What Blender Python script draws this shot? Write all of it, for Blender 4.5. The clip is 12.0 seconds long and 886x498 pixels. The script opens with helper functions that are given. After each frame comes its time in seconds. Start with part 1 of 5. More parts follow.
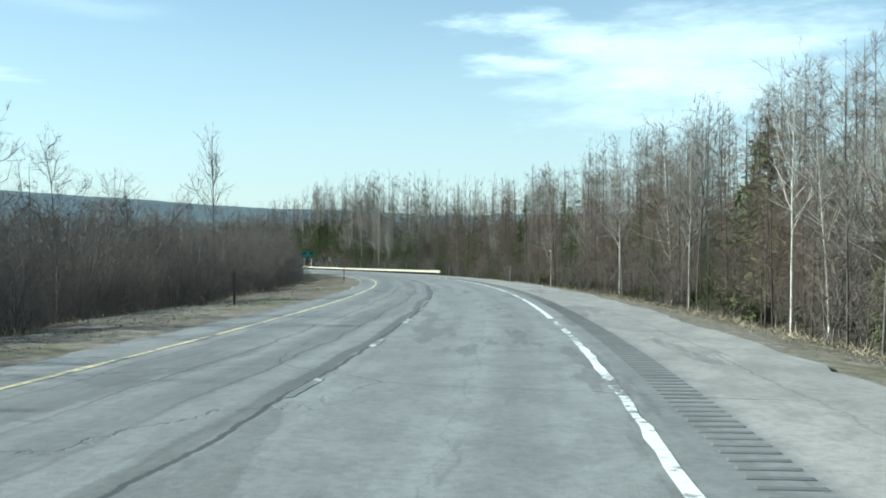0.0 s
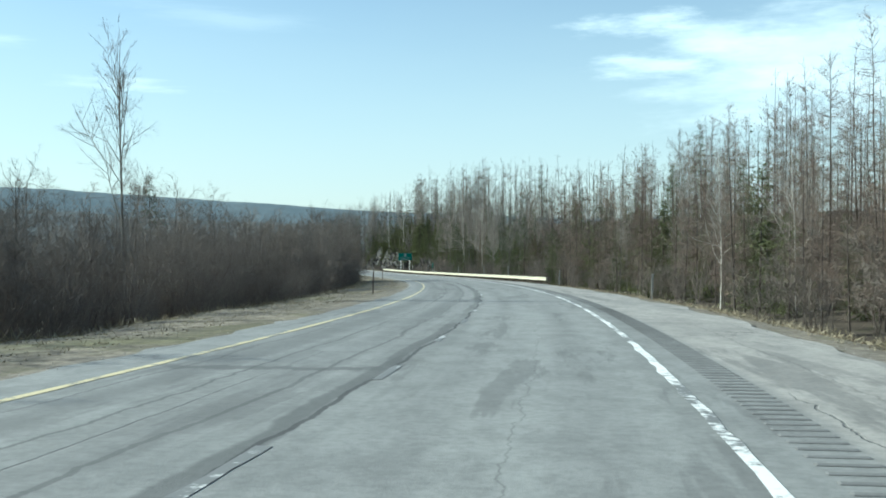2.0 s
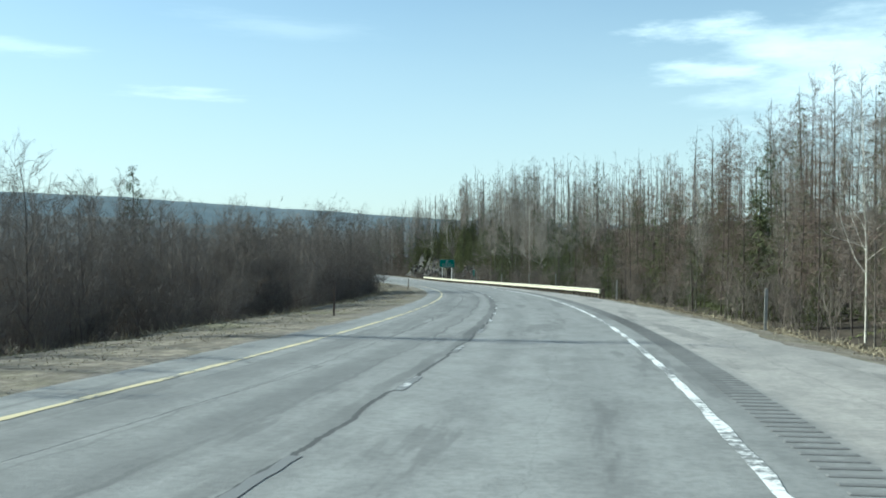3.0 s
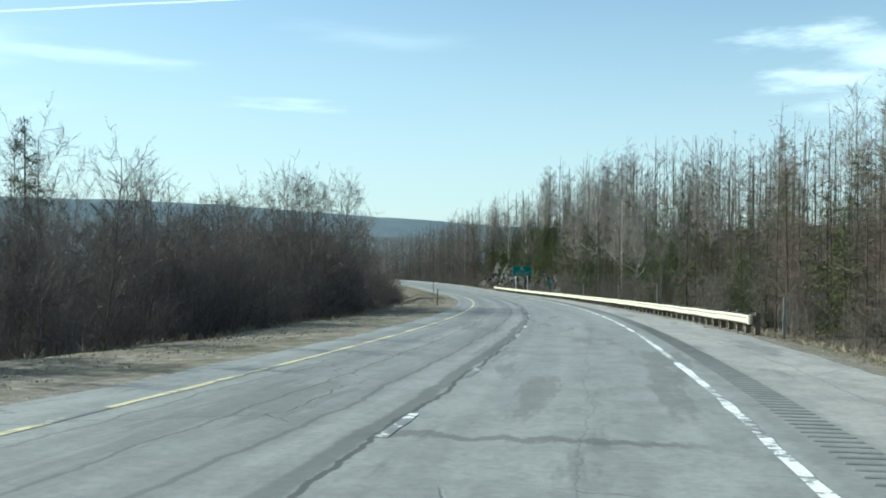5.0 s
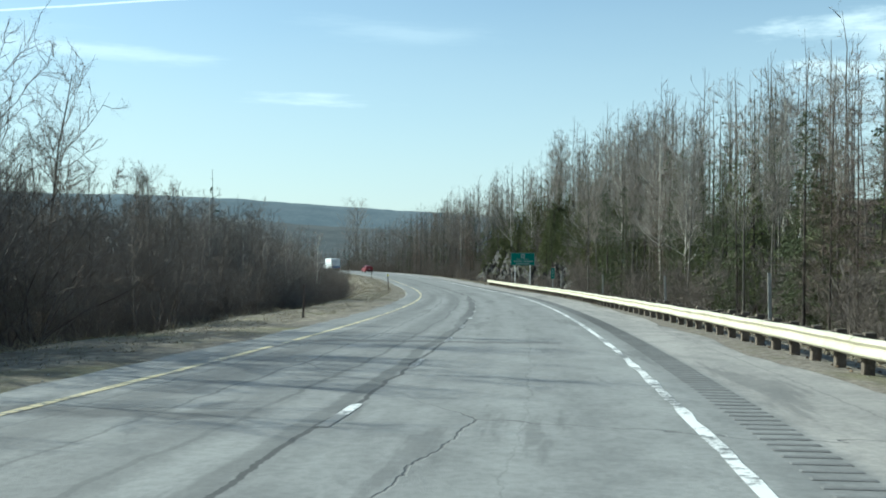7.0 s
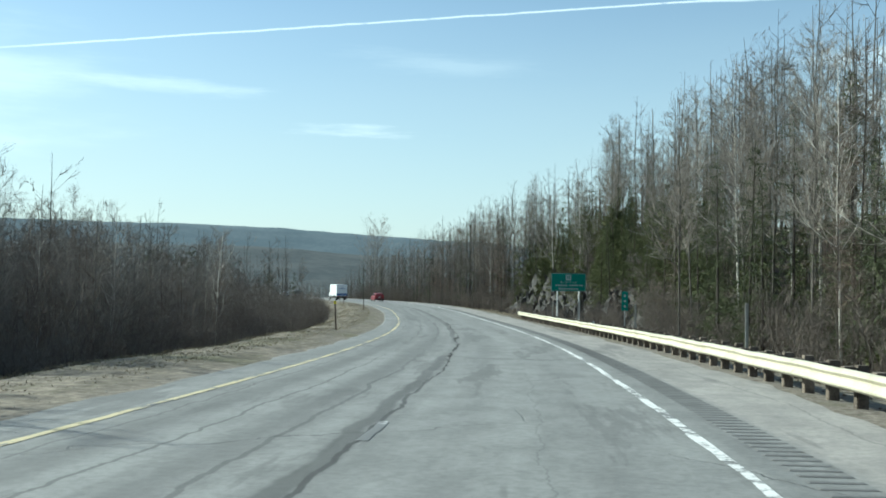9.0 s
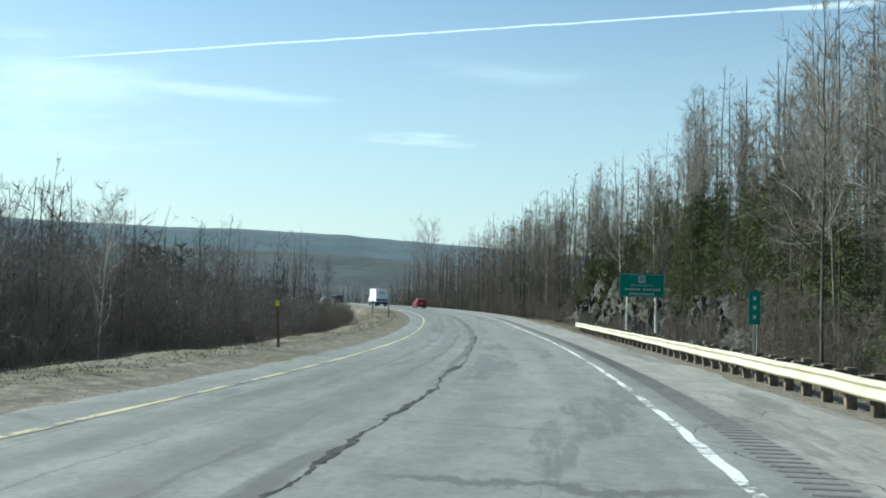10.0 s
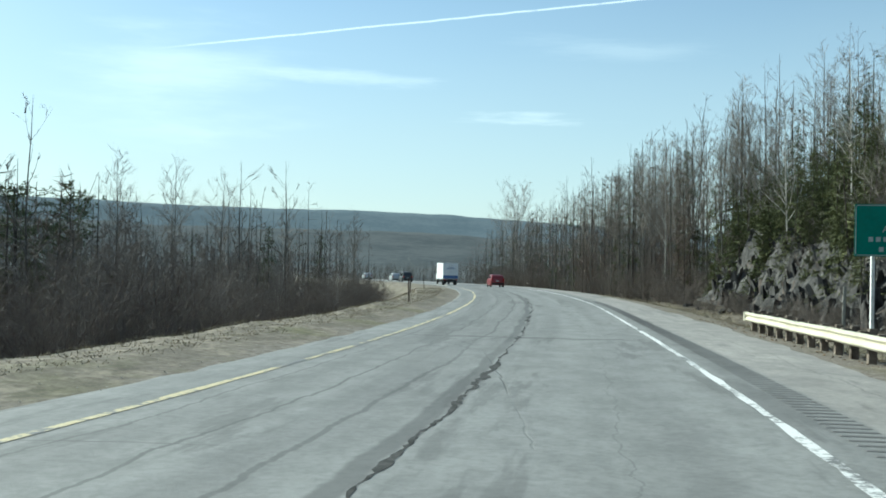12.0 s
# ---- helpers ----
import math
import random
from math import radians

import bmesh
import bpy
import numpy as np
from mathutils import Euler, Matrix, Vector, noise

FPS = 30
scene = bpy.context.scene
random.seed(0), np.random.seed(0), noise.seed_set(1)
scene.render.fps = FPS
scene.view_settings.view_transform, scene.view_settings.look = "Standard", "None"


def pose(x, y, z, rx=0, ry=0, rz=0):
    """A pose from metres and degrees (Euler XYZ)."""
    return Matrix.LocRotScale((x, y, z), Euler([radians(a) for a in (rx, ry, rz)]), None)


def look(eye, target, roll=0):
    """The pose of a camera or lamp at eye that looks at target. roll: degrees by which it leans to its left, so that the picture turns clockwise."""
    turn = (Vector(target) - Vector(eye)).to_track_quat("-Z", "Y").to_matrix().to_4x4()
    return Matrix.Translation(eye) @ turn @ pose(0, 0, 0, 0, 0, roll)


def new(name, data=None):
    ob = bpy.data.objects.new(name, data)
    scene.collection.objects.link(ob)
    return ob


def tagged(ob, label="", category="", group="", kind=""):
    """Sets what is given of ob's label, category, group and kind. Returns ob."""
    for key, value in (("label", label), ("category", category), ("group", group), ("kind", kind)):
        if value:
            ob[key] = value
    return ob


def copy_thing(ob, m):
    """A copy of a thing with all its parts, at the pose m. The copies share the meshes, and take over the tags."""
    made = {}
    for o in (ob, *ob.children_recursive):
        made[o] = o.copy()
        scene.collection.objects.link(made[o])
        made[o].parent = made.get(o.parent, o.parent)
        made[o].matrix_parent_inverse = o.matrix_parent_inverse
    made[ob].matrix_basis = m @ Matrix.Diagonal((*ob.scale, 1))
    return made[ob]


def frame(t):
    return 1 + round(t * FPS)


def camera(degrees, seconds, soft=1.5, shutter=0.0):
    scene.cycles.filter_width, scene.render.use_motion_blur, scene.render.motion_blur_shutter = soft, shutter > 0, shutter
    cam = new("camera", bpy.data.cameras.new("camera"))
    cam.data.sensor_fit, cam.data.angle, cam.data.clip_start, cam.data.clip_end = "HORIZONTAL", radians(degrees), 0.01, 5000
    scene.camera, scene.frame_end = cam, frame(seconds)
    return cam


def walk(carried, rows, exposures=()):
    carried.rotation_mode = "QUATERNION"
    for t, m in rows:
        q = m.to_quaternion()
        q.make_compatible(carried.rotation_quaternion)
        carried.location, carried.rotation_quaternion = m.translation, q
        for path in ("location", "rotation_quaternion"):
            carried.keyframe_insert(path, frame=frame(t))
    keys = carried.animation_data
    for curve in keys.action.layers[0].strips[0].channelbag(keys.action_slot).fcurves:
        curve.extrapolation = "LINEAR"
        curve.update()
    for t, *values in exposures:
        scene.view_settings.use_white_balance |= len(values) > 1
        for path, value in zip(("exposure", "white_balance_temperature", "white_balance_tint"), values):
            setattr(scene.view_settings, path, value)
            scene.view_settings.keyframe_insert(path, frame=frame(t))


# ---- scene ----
cam = camera(47.7, 12.0, soft=1.8)
METRES, EYE, TILT, LEAN, TURN = 225.0, 1.45, -1.0, 0.0, 0.0
ROWS = [
    (0.0, 0.0, 0.0, 0.0, -0.0, 0.0, -0.0),
    (0.5, 0.0029, 0.0444, -0.0007, 2.27, -0.12, -0.14),
    (1.0, 0.0053, 0.087, -0.0012, 4.2, -0.15, -0.09),
    (1.5, 0.0073, 0.1285, -0.0019, 5.92, 0.04, -0.09),
    (2.0, 0.0085, 0.1666, -0.0025, 7.33, 0.22, -0.07),
    (2.5, 0.0088, 0.2088, -0.003, 8.93, 0.47, -0.07),
    (3.0, 0.0077, 0.2519, -0.0034, 10.58, 0.64, -0.25),
    (5.0, -0.0043, 0.4102, -0.0059, 16.15, 1.15, -0.85),
    (5.5, -0.0093, 0.4564, -0.0067, 17.42, 1.38, -1.01),
    (6.0, -0.0149, 0.4993, -0.0071, 18.0, 1.33, -1.15),
    (6.5, -0.0214, 0.5415, -0.0078, 17.83, 1.08, -0.9),
    (7.0, -0.0283, 0.581, -0.0086, 17.32, 0.77, -0.56),
    (9.0, -0.0662, 0.7454, -0.0112, 19.8, 2.5, -1.01),
    (9.5, -0.0759, 0.7851, -0.0118, 21.55, 2.81, -1.46),
    (10.0, -0.0878, 0.8295, -0.0126, 23.37, 2.92, -1.89),
    (10.5, -0.0996, 0.8705, -0.0129, 24.87, 2.87, -2.1),
    (11.0, -0.1124, 0.9087, -0.0131, 26.27, 2.81, -2.27),
    (11.5, -0.126, 0.9455, -0.0134, 27.86, 2.19, -2.08),
    (12.0, -0.1403, 0.9815, -0.0141, 29.43, 1.59, -1.61),
]
walk(cam, [(t, pose(0, 0, EYE, TILT, LEAN, TURN) @ pose(METRES * x, METRES * y, METRES * z, 90 + pitch, roll, yaw)) for t, x, y, z, yaw, pitch, roll in ROWS],
     [(0.0, 1.0, 5600, -9.5), (3.0, 0.98, 5600, -9.5), (6.5, 0.9, 5640, -9.3), (9.5, 0.85, 5720, -9.0), (12.0, 0.83, 5720, -9.0)])

# ---- world and sun ----
SUN_LEFT, SUN_UP = 84.0, 28.0      # degrees left of +y, degrees above the horizon
sun_way = Vector((-math.sin(radians(SUN_LEFT)) * math.cos(radians(SUN_UP)), math.cos(radians(SUN_LEFT)) * math.cos(radians(SUN_UP)), math.sin(radians(SUN_UP))))


class Nodes:
    """Small helper round a node tree."""

    def __init__(self, tree):
        self.tree = tree
        tree.nodes.clear()

    def add(self, kind, **values):
        n = self.tree.nodes.new(kind)
        for key, value in values.items():
            n.inputs[key].default_value = value
        return n

    def link(self, a, b):
        self.tree.links.new(a, b)

    def math(self, op, a, b=0.0, c=None, clamp=False):
        n = self.tree.nodes.new("ShaderNodeMath")
        n.operation, n.use_clamp = op, clamp
        for k, v in enumerate((a, b) if c is None else (a, b, c)):
            if isinstance(v, (int, float)):
                n.inputs[k].default_value = v
            else:
                self.link(v, n.inputs[k])
        return n.outputs[0]

    def mix(self, f, a, b, blend="MIX"):
        n = self.tree.nodes.new("ShaderNodeMix")
        n.data_type, n.blend_type = "RGBA", blend
        for k, v in ((0, f), (6, a), (7, b)):
            if isinstance(v, (int, float)):
                n.inputs[k].default_value = v
            elif isinstance(v, tuple):
                n.inputs[k].default_value = (*v, 1.0)
            else:
                self.link(v, n.inputs[k])
        return n.outputs[2]

    def noise(self, vec, scale, detail=4.0, rough=0.55, out=0):
        n = self.add("ShaderNodeTexNoise", Scale=scale, Detail=detail, Roughness=rough)
        if vec is not None:
            self.link(vec, n.inputs["Vector"])
        return n.outputs[out]

    def step(self, v, lo, hi):
        n = self.tree.nodes.new("ShaderNodeMapRange")
        n.interpolation_type = "SMOOTHSTEP"
        self.link(v, n.inputs[0])
        n.inputs[1].default_value, n.inputs[2].default_value = lo, hi
        return n.outputs[0]

    def stretch(self, vec, sx, sy, sz):
        n = self.add("ShaderNodeMapping")
        n.inputs["Scale"].default_value = (sx, sy, sz)
        self.link(vec, n.inputs[0])
        return n.outputs[0]


world = bpy.data.worlds.new("sky")
scene.world = world
world.use_nodes = True
W = Nodes(world.node_tree)
sky = W.add("ShaderNodeTexSky")
sky.sky_type, sky.sun_disc, sky.sun_elevation, sky.sun_rotation = "NISHITA", False, radians(SUN_UP), radians(-SUN_LEFT)
sky.altitude, sky.air_density, sky.dust_density, sky.ozone_density = 250.0, 1.0, 0.5, 1.2
way = W.add("ShaderNodeTexCoord").outputs["Generated"]
sep = W.add("ShaderNodeSeparateXYZ")
W.link(way, sep.inputs[0])
# azimuth left of +y and height, in degrees
azim = W.math("MULTIPLY", W.math("ARCTAN2", W.math("MULTIPLY", sep.outputs[0], -1.0), sep.outputs[1]), 57.2958)
high = W.math("MULTIPLY", W.math("ARCSINE", sep.outputs[2]), 57.2958)
flat = W.add("ShaderNodeCombineXYZ")
W.link(azim, flat.inputs[0])
W.link(high, flat.inputs[1])


def cloud(az, el, wide, tall, sx, sy, lo, hi, seed, slope=0.0):
    """A ragged cirrus patch round one direction: noise kept inside a soft oval."""
    dx = W.math("DIVIDE", W.math("SUBTRACT", azim, az), wide)
    dy = W.math("DIVIDE", W.math("SUBTRACT", W.math("SUBTRACT", high, el), W.math("MULTIPLY", W.math("SUBTRACT", azim, az), slope)), tall)
    r = W.math("SQRT", W.math("ADD", W.math("MULTIPLY", dx, dx), W.math("MULTIPLY", dy, dy)))
    inside = W.math("SUBTRACT", 1.0, W.step(r, 0.1, 1.25))
    m = W.add("ShaderNodeMapping")
    m.inputs["Location"].default_value = (seed, seed * 1.7, seed)
    m.inputs["Scale"].default_value = (sx, sy, 1.0)
    W.link(flat.outputs[0], m.inputs[0])
    n = W.noise(m.outputs[0], 1.0, 6.0, 0.62)
    v = W.math("ADD", W.math("MULTIPLY", inside, 0.75), W.math("MULTIPLY", W.math("SUBTRACT", n, 0.5), 1.7))
    return W.math("MULTIPLY", W.step(v, lo, hi), W.step(inside, 0.0, 0.25))


cover = [
    (cloud(-3.6, 11.7, 5.6, 1.3, 0.22, 0.9, 0.30, 1.0, 3.0, -0.06), 0.6),
    (cloud(-4.6, 9.3, 6.0, 1.1, 0.20, 1.0, 0.30, 1.0, 7.0), 0.55),
    (cloud(-8.5, 10.4, 6.5, 1.6, 0.18, 0.7, 0.28, 1.0, 21.0, 0.05), 0.5),
    (cloud(-15.0, 10.0, 15.0, 3.2, 0.12, 0.5, 0.2, 0.95, 11.0), 0.55),
    (cloud(-13.0, 7.4, 12.0, 3.0, 0.14, 0.6, 0.2, 1.0, 5.0), 0.5),
    (cloud(36.0, 10.4, 9.0, 1.0, 0.15, 1.2, 0.35, 1.1, 9.0, 0.06), 0.32),
    (cloud(25.0, 8.2, 6.5, 0.7, 0.3, 2.2, 0.35, 1.1, 13.0), 0.28),
    (cloud(44.0, 9.5, 10.0, 4.5, 0.08, 0.5, 0.25, 1.2, 17.0), 0.4),
    (cloud(20.0, 12.0, 12.0, 1.2, 0.12, 0.9, 0.40, 1.2, 27.0, 0.05), 0.15),
]
# the long vapour trail: a great circle with its ends frayed
dot = W.add("ShaderNodeVectorMath")
dot.operation = "DOT_PRODUCT"
wob = W.math("MULTIPLY", W.math("SUBTRACT", W.noise(W.stretch(flat.outputs[0], 0.5, 0.5, 1.0), 1.0, 4.0), 0.5), 0.0022)
W.link(way, dot.inputs[0])
dot.inputs[1].default_value = (-0.0135, 0.2613, -0.9652)
off = W.math("ABSOLUTE", W.math("ADD", dot.outputs["Value"], wob))
fray = W.math("ADD", 0.0011, W.math("MULTIPLY", W.step(azim, 7.0, 1.0), 0.0028))
line = W.math("SUBTRACT", 1.0, W.math("DIVIDE", off, fray), clamp=True)
line = W.math("MULTIPLY", line, W.math("MULTIPLY", W.step(azim, 46.0, 40.0), W.step(azim, -1.0, 3.0)))
trail = W.math("MULTIPLY", W.math("POWER", line, 0.6), W.step(W.noise(W.stretch(flat.outputs[0], 0.7, 0.7, 1.0), 1.6, 3.0), 0.1, 0.5))
cover.append((trail, 0.75))
# a thin veil of high cloud, thicker towards the horizon
veil = W.math("ADD", 0.10, W.math("MULTIPLY", W.step(high, 20.0, 0.0), 0.58))
veil = W.math("MULTIPLY", veil, W.math("ADD", 0.82, W.math("MULTIPLY", W.noise(W.stretch(flat.outputs[0], 0.06, 0.22, 1.0), 1.0, 5.0), 0.36)))
colour = W.mix(veil, sky.outputs[0], (5.2, 5.75, 6.0))
for mask, strong in cover:
    colour = W.mix(W.math("MULTIPLY", mask, strong), colour, (9.0, 9.6, 9.8))
back = W.add("ShaderNodeBackground", Strength=0.078)
W.link(colour, back.inputs[0])
W.link(back.outputs[0], W.add("ShaderNodeOutputWorld").inputs[0])

sun = new("sun", bpy.data.lights.new("sun", "SUN"))
sun.data.energy, sun.data.angle, sun.data.color = 4.6, radians(0.6), (1.0, 0.93, 0.83)
sun.matrix_world = look((0, 0, 60), Vector((0, 0, 60)) - sun_way)

# ---- materials ----
def material(name, make, rough=0.8, metal=0.0, bump=0.0, spec=0.3):
    """A surface: make(N) returns colour and, if it likes, height and roughness sockets."""
    m = bpy.data.materials.new(name)
    m.use_nodes = True
    N = Nodes(m.node_tree)
    b = N.add("ShaderNodeBsdfPrincipled", Roughness=rough, Metallic=metal)
    b.inputs["Specular IOR Level"].default_value = spec
    made = make(N)
    made = made if isinstance(made, (tuple, list)) and not isinstance(made[0], float) else (made,)
    if isinstance(made[0], tuple):
        b.inputs["Base Color"].default_value = (*made[0], 1.0)
    else:
        N.link(made[0], b.inputs["Base Color"])
    if len(made) > 1 and made[1] is not None and bump:
        h = N.add("ShaderNodeBump", Strength=bump, Distance=0.02)
        N.link(made[1], h.inputs["Height"])
        N.link(h.outputs[0], b.inputs["Normal"])
    if len(made) > 2:
        N.link(made[2], b.inputs["Roughness"])
    N.link(b.outputs[0], N.add("ShaderNodeOutputMaterial").inputs[0])
    return m


def spot(N):
    return N.add("ShaderNodeNewGeometry").outputs["Position"]


def own(N):
    return N.add("ShaderNodeTexCoord").outputs["Object"]


def chance(N):
    return N.add("ShaderNodeObjectInfo").outputs["Random"]


def isle(N):
    return N.add("ShaderNodeNewGeometry").outputs["Random Per Island"]


def two(dark, light, scale, fine, lo=0.35, hi=0.65, vary=0.0, where=spot):
    """Two tones mixed by a coarse and a fine noise, shifted a little from object to object."""
    def make(N):
        p = where(N)
        a, f = N.noise(p, scale), N.noise(p, fine, 6.0)
        c = N.mix(N.step(N.math("ADD", N.math("MULTIPLY", a, 0.6), N.math("MULTIPLY", f, 0.4)), lo, hi), dark, light)
        if vary:
            v = N.add("ShaderNodeHueSaturation")
            N.link(N.math("ADD", 1.0 - vary, N.math("MULTIPLY", chance(N), 2 * vary)), v.inputs["Value"])
            N.link(c, v.inputs["Color"])
            c = v.outputs[0]
        return c, f
    return make


def road_uv(N):
    uv = N.add("ShaderNodeUVMap").outputs[0]
    s = N.add("ShaderNodeSeparateXYZ")
    N.link(uv, s.inputs[0])
    return uv, s.outputs[0], s.outputs[1]


def band(N, v, lo, hi, soft):
    return N.math("MULTIPLY", N.step(v, lo - soft, lo + soft), N.math("SUBTRACT", 1.0, N.step(v, hi - soft, hi + soft)))


def crack(N, uv, along, across, u, place, wander, wide, freq, seed):
    """A dark wandering line that follows the road."""
    m = N.add("ShaderNodeMapping")
    m.inputs["Location"].default_value = (seed, seed, 0)
    m.inputs["Scale"].default_value = (freq, 0.02, 1.0)
    N.link(uv, m.inputs[0])
    n = N.noise(m.outputs[0], 1.0, 9.0, 0.68)
    d = N.math("ABSOLUTE", N.math("SUBTRACT", N.math("SUBTRACT", u, place), N.math("MULTIPLY", N.math("SUBTRACT", n, 0.5), wander)))
    return N.math("SUBTRACT", 1.0, N.step(d, wide * 0.5, wide))


def asphalt(N):
    uv, s, u = road_uv(N)
    p = spot(N)
    streak = N.noise(N.stretch(uv, 0.035, 1.3, 1.0), 1.0, 5.0)
    blotch = N.noise(N.stretch(uv, 0.12, 0.5, 1.0), 1.0, 6.0, 0.6)
    grain = N.noise(p, 55.0, 3.0, 0.7)
    speck = N.noise(p, 9.0, 5.0, 0.7)
    c = N.mix(N.step(streak, 0.3, 0.7), (0.262, 0.26, 0.246), (0.33, 0.327, 0.31))
    # older, darker left lane with long streaks
    old = N.math("MULTIPLY", N.step(N.math("ADD", u, N.math("MULTIPLY", N.math("SUBTRACT", blotch, 0.5), 1.1)), -0.42, -0.3), 0.42)
    c = N.mix(old, c, N.mix(N.step(streak, 0.38, 0.6), (0.175, 0.173, 0.164), (0.275, 0.272, 0.258)))
    # pale dusty shoulder
    dust = N.step(N.math("MULTIPLY", u, -1.0), 4.45, 4.75)
    c = N.mix(dust, c, N.mix(N.step(blotch, 0.35, 0.65), (0.345, 0.322, 0.292), (0.43, 0.40, 0.362)))
    # dark sealed strip under the rumble bars
    c = N.mix(N.math("MULTIPLY", band(N, u, -4.6, -3.85, 0.08), 0.2), c, (0.115, 0.113, 0.11))
    # wheel tracks
    tracks = N.math("ADD", band(N, u, -2.95, -2.15, 0.3), band(N, u, -1.3, -0.5, 0.3))
    c = N.mix(N.math("MULTIPLY", tracks, 0.22), c, (0.15, 0.147, 0.143))
    left = N.math("ADD", band(N, u, 0.9, 1.5, 0.25), band(N, u, 2.3, 2.9, 0.25))
    c = N.mix(N.math("MULTIPLY", left, 0.35), c, (0.105, 0.102, 0.1))
    # repair blotches, dark and irregular
    fix = N.noise(N.stretch(uv, 0.07, 0.55, 1.0), 1.3, 5.0, 0.65)
    c = N.mix(N.math("MULTIPLY", N.step(fix, 0.56, 0.61), 0.45), c, (0.105, 0.102, 0.098))
    # long cracks
    bad = N.step(N.noise(N.stretch(uv, 0.03, 0.001, 1.0), 1.0, 3.0), 0.35, 0.5)
    for place, wander, wide, freq, seed, strong in ((0.05, 0.55, 0.045, 0.35, 3.0, 0.9), (0.2, 1.0, 0.16, 0.12, 9.0, 0.55), (1.95, 0.8, 0.035, 0.2, 5.0, 0.55),
                                                   (3.0, 0.8, 0.03, 0.3, 1.0, 0.45), (-1.9, 0.9, 0.012, 0.3, 7.0, 0.35), (-5.7, 1.1, 0.025, 0.15, 2.0, 0.35), (0.95, 0.9, 0.05, 0.16, 14.0, 0.5)):
        k = crack(N, uv, s, u, u, place, wander, wide, freq, seed)
        c = N.mix(N.math("MULTIPLY", N.math("MULTIPLY", k, bad if strong < 0.6 else N.math("SUBTRACT", 1.0, N.step(s, 192.0, 204.0))), strong), c, (0.035, 0.034, 0.033))
    # ragged sealed joints across the lanes; 151.5 and 164 are painted tree shadows
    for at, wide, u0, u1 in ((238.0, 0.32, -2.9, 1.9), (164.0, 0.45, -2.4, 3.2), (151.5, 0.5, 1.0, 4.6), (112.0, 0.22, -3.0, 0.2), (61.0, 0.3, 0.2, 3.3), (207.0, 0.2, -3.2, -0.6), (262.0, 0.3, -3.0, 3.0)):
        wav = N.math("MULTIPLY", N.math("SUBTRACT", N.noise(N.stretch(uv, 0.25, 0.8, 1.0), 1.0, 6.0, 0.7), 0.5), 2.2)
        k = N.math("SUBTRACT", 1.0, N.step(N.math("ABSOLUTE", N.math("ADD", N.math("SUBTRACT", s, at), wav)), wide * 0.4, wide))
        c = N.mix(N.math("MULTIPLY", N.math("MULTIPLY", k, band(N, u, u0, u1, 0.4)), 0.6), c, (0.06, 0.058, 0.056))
    # cross cracks
    m = N.add("ShaderNodeTexVoronoi", Scale=1.0)
    m.feature = "DISTANCE_TO_EDGE"
    N.link(N.stretch(N.mix(0.12, uv, N.noise(uv, 0.9, 4.0, 0.6, 1)), 0.085, 0.13, 1.0), m.inputs["Vector"])
    net = N.math("MULTIPLY", N.math("SUBTRACT", 1.0, N.step(m.outputs["Distance"], 0.0006, 0.0022)), N.step(N.noise(uv, 0.15, 2.0), 0.42, 0.55))
    c = N.mix(N.math("MULTIPLY", net, 0.55), c, (0.05, 0.049, 0.047))
    mott = N.noise(N.stretch(uv, 0.8, 1.3, 1.0), 1.0, 6.0, 0.7)
    c = N.mix(N.math("MULTIPLY", N.step(mott, 0.38, 0.64), 0.65), c, N.mix(0.5, c, (0.09, 0.088, 0.085)))
    c = N.mix(N.math("MULTIPLY", N.step(speck, 0.4, 0.65), 0.5), c, N.mix(0.5, c, (0.07, 0.068, 0.066)))
    c = N.mix(N.math("MULTIPLY", grain, 0.35), c, (0.10, 0.098, 0.095), "MIX")
    return c, N.math("SUBTRACT", N.math("ADD", N.math("MULTIPLY", grain, 0.4), speck), N.math("MULTIPLY", net, 2.0)), N.math("ADD", 0.72, N.math("MULTIPLY", blotch, 0.2))


def paint(colour, wear):
    def make(N):
        p = spot(N)
        w = N.math("ADD", N.math("MULTIPLY", N.noise(p, 0.45, 3.0), 0.55), N.math("MULTIPLY", N.noise(p, 7.0, 6.0, 0.7), 0.55))
        return N.mix(N.step(w, wear, wear + 0.09), colour, (0.17, 0.166, 0.158)), w
    return make


